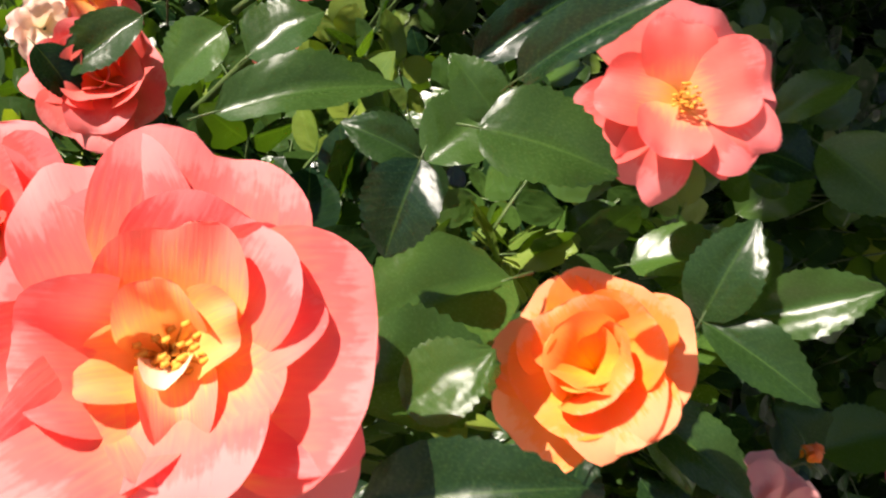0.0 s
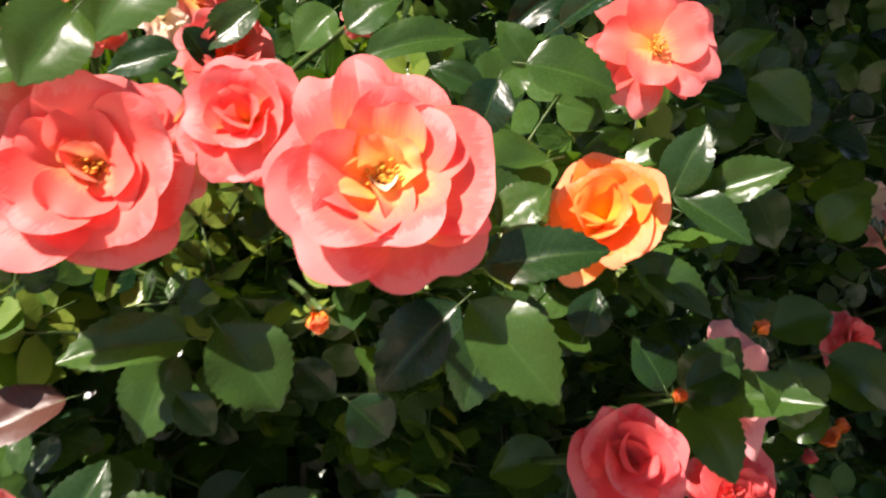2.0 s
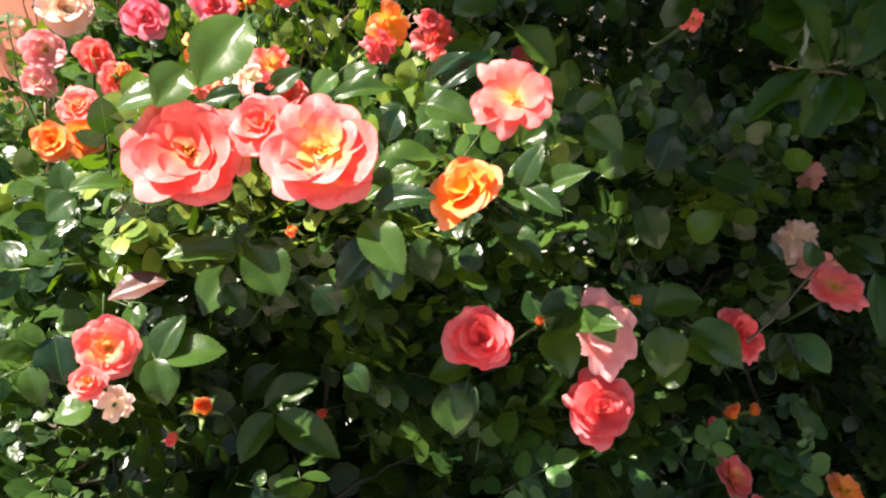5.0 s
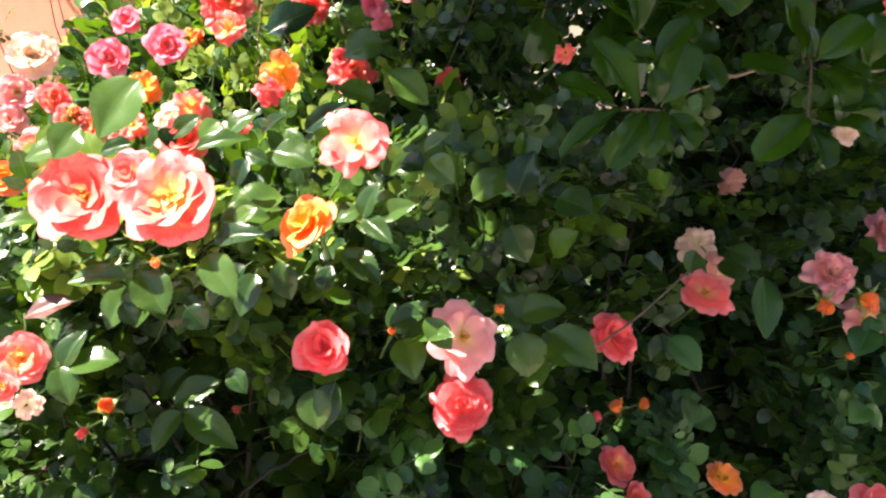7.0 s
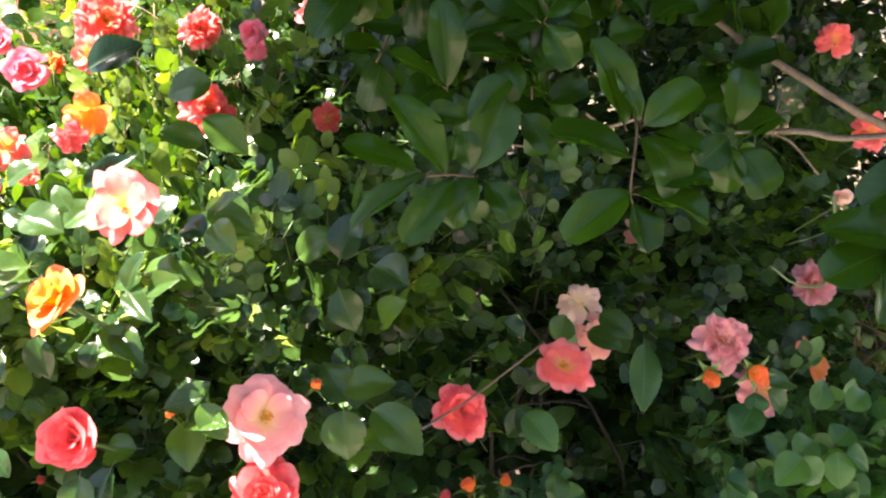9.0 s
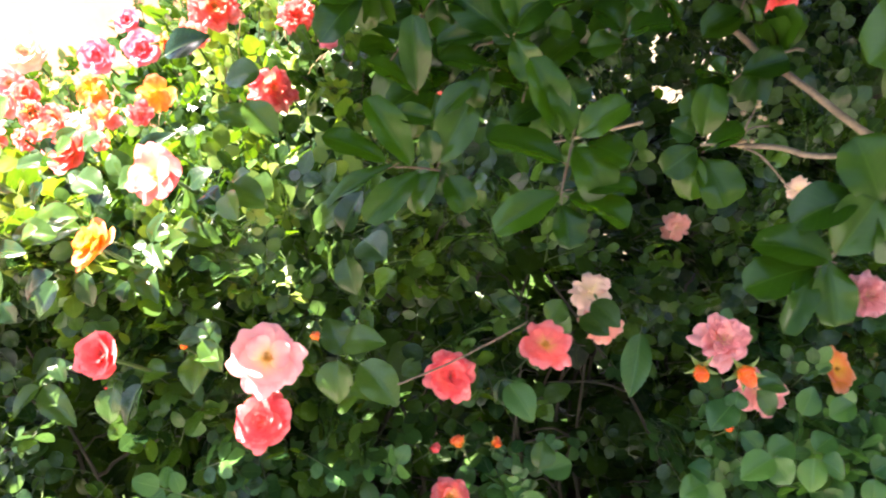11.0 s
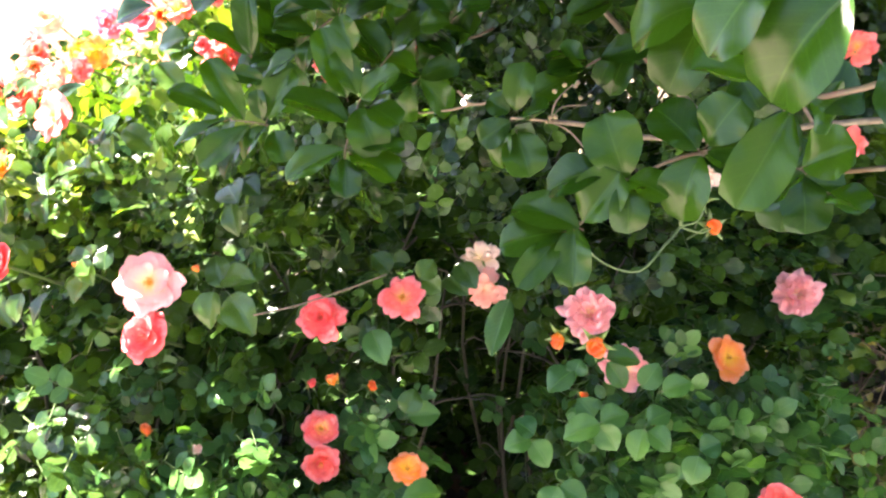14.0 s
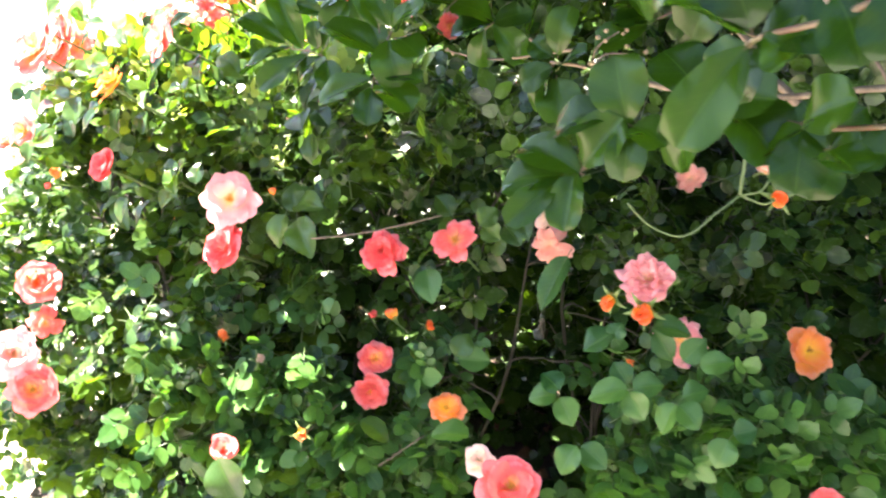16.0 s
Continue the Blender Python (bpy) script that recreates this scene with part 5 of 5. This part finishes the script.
twig([(0.837, -0.066, 1.214), (0.859, -0.076, 1.214), (0.878, -0.086, 1.214)], 0.0016, 0.0020, BARK)
twig([(0.812, 0.134, 1.206), (0.819, 0.131, 1.200), (0.831, 0.120, 1.189), (0.876, 0.104, 1.199)], 0.0018, 0.0024, BARK)
twig([(0.831, 0.120, 1.189), (0.800, 0.135, 1.178), (0.745, 0.145, 1.172), (0.690, 0.160, 1.180)], 0.0020, 0.0012, BARK)
twig([(0.886, -0.072, 1.212), (0.890, -0.076, 1.236), (0.915, -0.060, 1.252)], 0.0012, 0.0008, BARK)
twig([(0.889, -0.070, 1.214), (0.902, -0.066, 1.226), (0.935, -0.060, 1.226)], 0.0011, 0.0008, BARK)


def seed_capsules(place, count, seed):
    """Dry round seed heads left on a twig of the tree."""
    r = random.Random(seed)
    for _ in range(count):
        c = Vector(place) + Vector((r.gauss(0, 0.006), r.gauss(0, 0.006), r.gauss(0, 0.006)))
        s = Shape()
        rings = [(-1.0, 0.15), (-0.7, 0.72), (-0.1, 1.0), (0.5, 0.86), (0.9, 0.42), (1.25, 0.08)]
        n = r.uniform(0.0022, 0.0032)
        s.add([(q * n * math.cos(a), q * n * math.sin(a), z * n) for z, q in rings for a in (0.785 * k for k in range(8))], [[i * 8 + k, i * 8 + (k + 1) % 8, (i + 1) * 8 + (k + 1) % 8, (i + 1) * 8 + k] for i in range(5) for k in range(8)])
        part("seed_capsule", s.mesh("seed_capsule", [CAPSULE]), TREE, TREE_HOME @ aim(c, (r.gauss(0, 1), r.gauss(0, 1), 0.6)), "dry tan seed capsule")


for k, (spot, count) in enumerate((((0.892, -0.077, 1.249), 3), ((0.917, -0.059, 1.252), 2), ((0.934, -0.060, 1.228), 2), ((0.882, -0.086, 1.222), 4), ((0.694, 0.158, 1.184), 2))):
    seed_capsules(spot, count, k)
twig([(1.020, 0.162, 1.322), (1.033, 0.141, 1.308), (1.052, 0.089, 1.274), (1.080, 0.028, 1.239), (1.097, -0.029, 1.208), (1.115, -0.060, 1.192), (1.140, -0.101, 1.169)], 0.0040, 0.0058, BARK)
twig([(0.901, -0.234, 1.519), (0.936, -0.281, 1.460), (0.969, -0.310, 1.419), (0.992, -0.333, 1.391), (1.024, -0.340, 1.362), (1.067, -0.370, 1.299)], 0.0190, 0.0130, BARK)
twig([(1.186, -0.073, 1.257), (1.206, -0.098, 1.227), (1.217, -0.116, 1.203)], 0.0018, 0.0022, BARK)
twig([(0.949, -0.054, 1.036), (0.979, -0.068, 1.012), (1.021, -0.079, 1.005), (1.061, -0.065, 1.035), (1.090, -0.045, 1.052)], 0.0014, 0.0018, GREEN_STEM)
twig([(1.090, -0.045, 1.052), (1.092, -0.035, 1.083), (1.092, -0.032, 1.096)], 0.0022, 0.0028, GREEN_STEM)
twig([(1.093, -0.036, 1.049), (1.115, -0.040, 1.056), (1.125, -0.038, 1.071)], 0.0016, 0.0014, GREEN_STEM)
twig([(1.093, -0.036, 1.049), (1.120, -0.047, 1.042), (1.134, -0.048, 1.049)], 0.0016, 0.0014, GREEN_STEM)
twig([(0.969, -0.410, 1.280), (0.972, -0.436, 1.311), (1.007, -0.465, 1.329), (1.042, -0.506, 1.358)], 0.0022, 0.0030, RED_STEM)
twig([(0.510, 0.036, 0.919), (0.573, 0.046, 0.926), (0.640, 0.057, 0.940), (0.700, 0.066, 0.956)], 0.0014, 0.0012, DRY)
twig([(0.630, -0.089, 0.615), (0.653, -0.075, 0.627), (0.692, -0.054, 0.649)], 0.0012, 0.0010, DRY)
twig([(0.504, -0.028, 0.614), (0.527, -0.007, 0.633), (0.551, 0.010, 0.650)], 0.0012, 0.0010, RED_STEM)


# ---- foliage of the hedge ----
def front(x, z):
    """How far forward the hedge's face comes at that place and height."""
    return 0.155 + 0.07 * math.exp(-((z - 0.9) / 0.13) ** 2) - 0.13 * min(max((0.92 - z) / 0.3, 0), 1) + 0.06 * noise.noise((x * 5, z * 5, 1.7)) + max(x - 1.15, 0) * 0.30 + 0.16 * min(max((0.16 - x) / 0.16, 0), 1)


def top(x, y):
    return 1.10 + 0.05 * noise.noise((x * 4, y * 4, 5.1)) - 0.1 * min(max((0.25 - y) / 0.2, 0), 1) - 0.13 * min(max((y - 0.7) / 0.3, 0), 1) * min(max((0.5 - x) / 0.2, 0), 1) + 0.28 * min(max((x - 0.35) / 0.4, 0), 1) * min(max((y - 0.35) / 0.5, 0), 1)


def left(y, z):
    return -0.15 + 0.5 * max(z - 0.85, 0) + 0.10 * min(max((0.6 - z) / 0.4, 0), 1) + 0.05 * noise.noise((y * 5, z * 5, 9.3))


def leaf_pose(p, out, rng, size):
    """A leaf at p that reaches outwards and up, its face up and to the camera's side."""
    d = (Vector(out) + Vector((rng.gauss(0, 0.6), rng.gauss(0, 0.6), rng.gauss(0.05, 0.45)))).normalized()
    up = Vector((rng.gauss(-0.12, 0.4), rng.gauss(-0.8, 0.4), 0.9))
    z = (up - d * up.dot(d)).normalized()
    x = d.cross(z)
    m = Matrix((x, d, z)).transposed().to_4x4()
    return Matrix.Translation(p) @ m @ Matrix.Diagonal((size, size, size, 1))


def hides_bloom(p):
    """True where a leaf would hide an open flower or a large outer leaf from the camera."""
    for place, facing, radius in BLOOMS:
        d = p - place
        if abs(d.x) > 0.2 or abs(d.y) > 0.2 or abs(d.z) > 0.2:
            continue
        for way in (facing, view_way(place)):
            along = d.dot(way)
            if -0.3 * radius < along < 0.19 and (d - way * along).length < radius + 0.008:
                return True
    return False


def hedge_spots(rng, n_front, n_top, n_left, n_deep):
    out = []
    for _ in range(n_front):
        x, z = rng.uniform(-0.16, 1.66), rng.uniform(0.08, 1.08)
        y = front(x, z) + min(rng.expovariate(1 / 0.075), 0.4)
        if 0.74 < x < 0.98 and 0.15 < z < 0.87 and rng.random() < 0.95:
            continue
        if noise.noise((x * 7, z * 7, 3.3)) < -0.04 and y - front(x, z) < 0.16 and rng.random() < 0.9:
            continue
        if x > left(y, z) and z < top(x, y):
            out.append(((x, y, z), (0, -1, 0.1), -0.05 if x > 0.25 and z < 0.84 and rng.random() < 0.4 else y - front(x, z)))
    for _ in range(n_top):
        x, y = rng.uniform(-0.18, 1.9), 0.12 + (1.45 if x < 0.55 else 2.1) * rng.random() ** 1.4
        z = top(x, y) - min(rng.expovariate(1 / 0.07), 0.4)
        if 0.74 < x < 0.98 and z < 0.92 and y < 0.8:
            continue
        if x > left(y, z) and y > front(x, z):
            out.append(((x, y, z), (-0.1, -0.4, 0.7), 0.3 * y))
    for _ in range(n_left):
        y, z = 0.1 + 1.45 * rng.random() ** 1.2, rng.uniform(0.08, 1.06)
        x = left(y, z) + min(rng.expovariate(1 / 0.07), 0.4)
        if y > front(x, z):
            out.append(((x, y, z), (-1, -0.2, 0.1), 0.15 + 0.3 * y))
    for _ in range(n_deep):
        x, y, z = rng.uniform(0.05, 1.75), rng.uniform(0.35, 1.0), rng.uniform(0.05, 1.05)
        if 0.72 < x < 1.02 and z < 0.9 and y < 0.78 and rng.random() < 0.97:
            continue
        out.append(((x, y, z), (0, -1, 0.1), 1.0))
    for _ in range(420):
        out.append(((rng.uniform(0.0, 0.6), rng.uniform(0.3, 0.95), rng.uniform(0.05, 0.75)), (-0.3, -1, 0.1), 1.0))
    for _ in range(260):
        out.append(((rng.uniform(0.6, 1.15), rng.uniform(0.78, 1.05), rng.uniform(0.02, 0.9)), (0, -1, 0.1), 1.0))
    for _ in range(650):
        x, y = rng.uniform(-0.1, 0.35), rng.uniform(0.17, 0.6)
        z = top(x, y) - 0.24 * rng.random()
        if x > left(y, z) and y > front(x, z) + 0.02:
            out.append(((x, y, z), (-0.4, -0.5, 0.5), 0.5))
    for _ in range(300):
        out.append(((-0.32 + 0.24 * rng.random() ** 0.7, rng.uniform(0.12, 0.75), rng.uniform(0.12, 0.86)), (-0.8, -0.5, 0.2), 0.6))
    for _ in range(330):
        u, v, w = rng.gauss(0, 0.5), abs(rng.gauss(0, 0.5)), rng.gauss(0, 0.5)
        z = 0.56 + 0.17 * w
        out.append(((0.54 + 0.26 * u, 0.0 + 0.14 * v + 0.2 * max(z - 0.66, 0), z), (0, -0.8, 0.5), -0.05))
    for _ in range(520):
        u, v, w = rng.gauss(0, 0.5), abs(rng.gauss(0, 0.5)), rng.gauss(0, 0.5)
        z = 0.60 + 0.20 * w
        out.append(((1.12 + 0.30 * u, -0.10 + 0.16 * v + 0.25 * max(z - 0.66, 0), z), (0, -0.8, 0.5), -0.05))
    kept = []
    for spot in out:
        x, y, z = spot[0]
        hollow = min(max((x - 0.60) / 0.25, 0), 1) * min(max((1.35 - x) / 0.2, 0), 1) * min(max((z - 0.90) / 0.08, 0), 1) * min(max((0.56 - y) / 0.1, 0), 1)
        if 0.74 < x < 0.95 and 0.3 < z < 0.87 and y < 0.9:
            continue
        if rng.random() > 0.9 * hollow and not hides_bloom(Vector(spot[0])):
            kept.append(spot)
    return kept


def rose_bush(label, x0, x1, spots, roots, rng):
    bush = BUSHES[label]
    home = bush.matrix_basis.inverted()
    for k in range(roots):
        canes = Shape()
        a = Vector((rng.uniform(x0, x1), rng.uniform(0.35, 0.7), 0.0))
        if 0.66 < a.x < 1.04:
            a.x = 0.66 if a.x < 0.85 else 1.04
        b = Vector((a.x + rng.gauss(0, 0.12), rng.uniform(0.32, 0.6), rng.uniform(0.4, 0.6)))
        c = Vector((b.x + rng.gauss(0, 0.15), rng.uniform(0.32, 0.6), rng.uniform(0.75, 0.98)))
        pts = bend([a, b, c], k, 0.004)
        canes.tube([home @ p for p in pts], 0.0055, 0.002, 6)
        for p in pts[3:]:
            if rng.random() < 0.7:
                e = p + Vector((rng.gauss(0, 0.1), rng.uniform(-0.08, 0.05), rng.uniform(0.0, 0.08)))
                canes.tube([home @ q for q in bend([p, (p + e) / 2 + Vector((0, 0, 0.015)), e], k, 0.003)], 0.003, 0.0014, 5)
        part("cane", canes.mesh("cane", [CANE]), bush)
    spots.sort(key=lambda s: s[2])
    grown = []
    for p, out, depth in spots:
        for _ in range(4):
            m = leaf_pose(Vector(p), out, rng, rng.uniform(0.10, 0.14) if depth == 1.0 else rng.uniform(0.046, 0.080) if p[0] < 0.4 else rng.uniform(0.046, 0.084))
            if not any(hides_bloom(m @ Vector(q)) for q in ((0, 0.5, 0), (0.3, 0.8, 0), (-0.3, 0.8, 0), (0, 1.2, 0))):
                grown.append((home @ m, depth))
                break
    for m, depth in grown[:285]:
        part("leaf", rng.choice(FRESH_MESHES if depth == -0.05 else LEAF_MESHES), bush, m)
    plain, sun_toned, fresh, deep = [], [], [], []
    for m, depth in grown[285:]:
        # Sunlight put into colour: paler yellow-green leaves towards the sunny top end.
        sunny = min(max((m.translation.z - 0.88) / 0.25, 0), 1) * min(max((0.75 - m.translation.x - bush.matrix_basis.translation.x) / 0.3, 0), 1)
        (deep if depth == 1.0 else fresh if depth == -0.05 else sun_toned if rng.random() < 0.6 * sunny else plain).append((rng.randrange(7), m))
    for mat, shapes, poses in ((ROSE_LEAF, SIMPLE, plain), (YELLOW_GREEN_LEAF, SIMPLE, sun_toned), (FRESH_LEAF, SIMPLE, fresh), (ROSE_LEAF, COARSE, deep)):
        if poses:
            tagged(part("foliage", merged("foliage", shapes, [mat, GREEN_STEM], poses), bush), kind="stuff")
    return bush


def shoots(bush, rng, count):
    """Thin bare shoots and spent flower stalks that stand out of the sunlit top of the bush."""
    home = bush.matrix_basis.inverted()
    for k in range(count):
        x, y = rng.uniform(0.0, 0.75), rng.uniform(0.62, 1.3)
        a = Vector((x, y, top(x, y) - rng.uniform(0.06, 0.16)))
        b = a + Vector((rng.gauss(0, 0.05), rng.gauss(-0.03, 0.05), rng.uniform(0.08, 0.2)))
        s = Shape()
        s.tube([home @ p for p in bend([a, a.lerp(b, 0.5) + Vector((rng.gauss(0, 0.01), 0, 0.01)), b], k, 0.001)], 0.0015, 0.0008, 5)
        if k % 3 == 0:
            c = a.lerp(b, 0.6)
            e = c + Vector((rng.gauss(0, 0.03), rng.gauss(0, 0.03), rng.uniform(0.02, 0.05)))
            s.tube([home @ p for p in (c, c.lerp(e, 0.5), e)], 0.0012, 0.0008, 5)
        part("shoot", s.mesh("shoot", [(TAN_STEM, RED_STEM, GREEN_STEM)[k % 3]]), bush)


rng = random.Random(5)
SPOTS = hedge_spots(rng, 4000, 3600, 1700, 1900)
for label, x0, x1, roots in (("leafy sunlit rose bush with glossy green leaves", -0.6, 0.42, 14),
                             ("glossy dark green rose bush in half shade", 0.42, 0.95, 12),
                             ("shaded rose bush with blue-green leaves", 0.95, 2.0, 14)):
    rose_bush(label, max(x0, 0.0), min(x1, 1.8), [s for s in SPOTS if x0 <= s[0][0] < x1], roots, rng)


shoots(BUSH_LIST[0], random.Random(31), 90)


def back_shrub(rng):
    """Tall dark shrubs that close the view behind the hedge and hide most of the wall."""
    for k, (cx, cy, w, d, h, label) in enumerate(((0.95, 1.75, 0.42, 0.4, 1.42, "half-sunlit green shrub behind the rose hedge"), (1.6, 1.95, 0.65, 0.4, 1.7, "tall dark green shrub behind the rose hedge"), (2.6, 1.35, 0.7, 0.45, 1.8, "dense dark shrub in deep shade behind the roses"), (2.95, 0.3, 0.6, 0.6, 1.75, "dense dark shrub at the shaded end of the bed"), (2.3, 1.2, 0.42, 0.3, 1.5, "dark shrub round the foot of the tree"), (1.25, 1.5, 0.4, 0.25, 1.3, "leafy green shrub close behind the hedge"), (3.35, 0.95, 0.6, 0.5, 1.9, "tall dark shrub closing the shaded corner of the bed"), (0.62, 1.62, 0.36, 0.25, 1.22, "low green shrub close behind the rose hedge"))):
        bush = thing("shrub", pose(cx, cy, 0.05), label, "shrub", "shrubs behind the hedge")
        home = bush.matrix_basis.inverted()
        for j in range(7):
            s = Shape()
            a = Vector((cx + rng.gauss(0, 0.1), cy + rng.gauss(0, 0.1), 0))
            b = Vector((cx + rng.gauss(0, w * 0.5), cy + rng.gauss(0, d * 0.5), h * rng.uniform(0.6, 0.9)))
            s.tube([home @ p for p in bend([a, a.lerp(b, 0.5) + Vector((0, 0, 0.1)), b], j, 0.01)], 0.012, 0.004, 6)
            part("stem", s.mesh("stem", [CANE]), bush)
        poses = []
        for _ in range(1050 if 0 < k < 4 else 750):
            u, v, t = rng.gauss(0, 0.5), rng.gauss(0, 0.5), rng.random() ** 0.8
            p = Vector((cx + u * w, cy + v * d, t * h * (1 - 0.15 * u * u)))
            poses.append((rng.randrange(7), home @ leaf_pose(p, (-0.3, -0.8, 0.1), rng, rng.uniform(0.10, 0.16))))
        tagged(part("foliage", merged("foliage", COARSE, [ROSE_LEAF, GREEN_STEM], poses), bush), kind="stuff")


back_shrub(rng)


def wall_vine(rng):
    """A climber on the wall: thin stems with small leaves that throw long shadows down the stucco."""
    vine = thing("climbing_vine", wall.matrix_basis @ pose(0.3, -0.02, 0.0), "thin leafy climber on the terracotta wall", "vine")
    poses = []
    for k in range(16):
        x = -1.0 + 1.5 * rng.random() ** 0.7
        s = Shape()
        line = bend([(x, -0.01, 0.0), (x + rng.gauss(0, 0.06), -0.03, 0.6), (x + rng.gauss(0, 0.1), -0.03, 1.1), (x + rng.gauss(0, 0.14), -0.06, rng.uniform(1.3, 1.9))], k, 0.01)
        s.tube(line, 0.004, 0.002, 5)
        part("stem", s.mesh("stem", [CANE]), vine)
        for q in line[2:]:
            for _ in range(3):
                c = q + Vector((rng.gauss(0, 0.05), -abs(rng.gauss(0, 0.05)) - 0.01, rng.gauss(0, 0.07)))
                poses.append((rng.randrange(7), leaf_pose(c, (0, -0.7, 0.2), rng, rng.uniform(0.06, 0.10))))
    tagged(part("foliage", merged("foliage", COARSE, [FAR_LEAF, CANE], poses), vine), kind="stuff")


wall_vine(rng)


def dry_tangle(rng):
    """Dry runners and yellowing leaves at the shaded end of the hedge."""
    tangle = thing("dry_vine", pose(1.85, 0.35, 0.05), "tangle of dry brown runners with yellowing leaves", "vine")
    home = tangle.matrix_basis.inverted()
    for k in range(56):
        a = Vector((rng.uniform(1.6, 2.4), rng.uniform(0.15, 0.6), 0.02))
        b = a + Vector((rng.gauss(0, 0.15), rng.gauss(-0.05, 0.1), rng.uniform(0.25, 0.7)))
        c = b + Vector((rng.gauss(0, 0.2), rng.gauss(-0.08, 0.1), rng.uniform(-0.35, 0.1)))
        s = Shape()
        s.tube([home @ p for p in bend([a, b, c], k, 0.008)], 0.0022, 0.001, 5)
        part("runner", s.mesh("runner", [DRY]), tangle)
        for _ in range(5):
            q = b.lerp(c, rng.random())
            d = Vector((rng.gauss(0, 1), rng.gauss(-0.5, 1), rng.gauss(0, 0.6))).normalized()
            n = rng.uniform(0.025, 0.045)
            part("leaf", rng.choice(DRY_BLADES), tangle, home @ leaf_place(q, q + d * n, (rng.gauss(0, 0.4), -0.5, 1), n * 0.75))
    for mat, count in ((DRY_LEAF, 340), (YELLOW_GREEN_LEAF, 240)):
        poses = []
        for _ in range(count):
            q = Vector((rng.uniform(1.5, 2.5), rng.uniform(0.12, 0.7), 0.05 + 0.75 * rng.random() ** 1.4))
            d = Vector((rng.gauss(0, 1), rng.gauss(-0.6, 1), rng.gauss(0, 0.6))).normalized()
            n = rng.uniform(0.025, 0.05)
            poses.append((rng.randrange(6), home @ leaf_place(q, q + d * n, (rng.gauss(0, 0.5), -0.5, 1), n * 0.75)))
        tagged(part("foliage", merged("foliage", DRY_SHAPES, [mat], poses), tangle), kind="stuff")


DRY_LEAF = leafy("yellowing_leaf", (0.10, 0.09, 0.02), (0.26, 0.22, 0.05), 0.5, 0.28, (1.2, 1.2, 0.5), (0.25, 0.2, 0.08))
DRY_BLADES, DRY_SHAPES = [], []
for k in range(6):
    s = Shape()
    s.add(*blade(9, 5, 0.9, 0.7, 0.2, 0.6, 0.0, 0.4, 0.2, k))
    DRY_SHAPES.append(s)
    DRY_BLADES.append(s.mesh("leaf", [DRY_LEAF if k % 2 else YELLOW_GREEN_LEAF]))
dry_tangle(rng)


LITTER = leafy("dead_leaf", (0.07, 0.035, 0.018), (0.22, 0.13, 0.07), 0.6, 0.15, (1.2, 1.0, 0.6), (0.2, 0.13, 0.07), 0.2)
dead = []
for k in range(4):
    s = Shape()
    s.add(*blade(7, 5, 0.9, 0.7, 0.5, 0.9, 0.0, 0.6, 0.3, k + 9))
    dead.append(s)
poses = []
for _ in range(900):
    x, y = rng.uniform(-0.1, 3.2), rng.uniform(-0.5, 0.9)
    a, n = rng.uniform(0, 6.283), rng.uniform(0.025, 0.06)
    q = Vector((x, y, 0.075 + 0.05 * noise.fractal((x * 3, y * 3, 0.3), 1.0, 2.0, 4) + 0.012 * rng.random()))
    poses.append((rng.randrange(4), leaf_place(q, q + Vector((math.cos(a), math.sin(a), rng.gauss(0, 0.2))) * n, (rng.gauss(0, 0.5), rng.gauss(0, 0.5), 1), n * 0.7)))
tagged(new("leaf_litter", merged("leaf_litter", dead, [LITTER], poses)), "dry brown fallen leaves scattered over the soil", "leaf litter", kind="stuff")
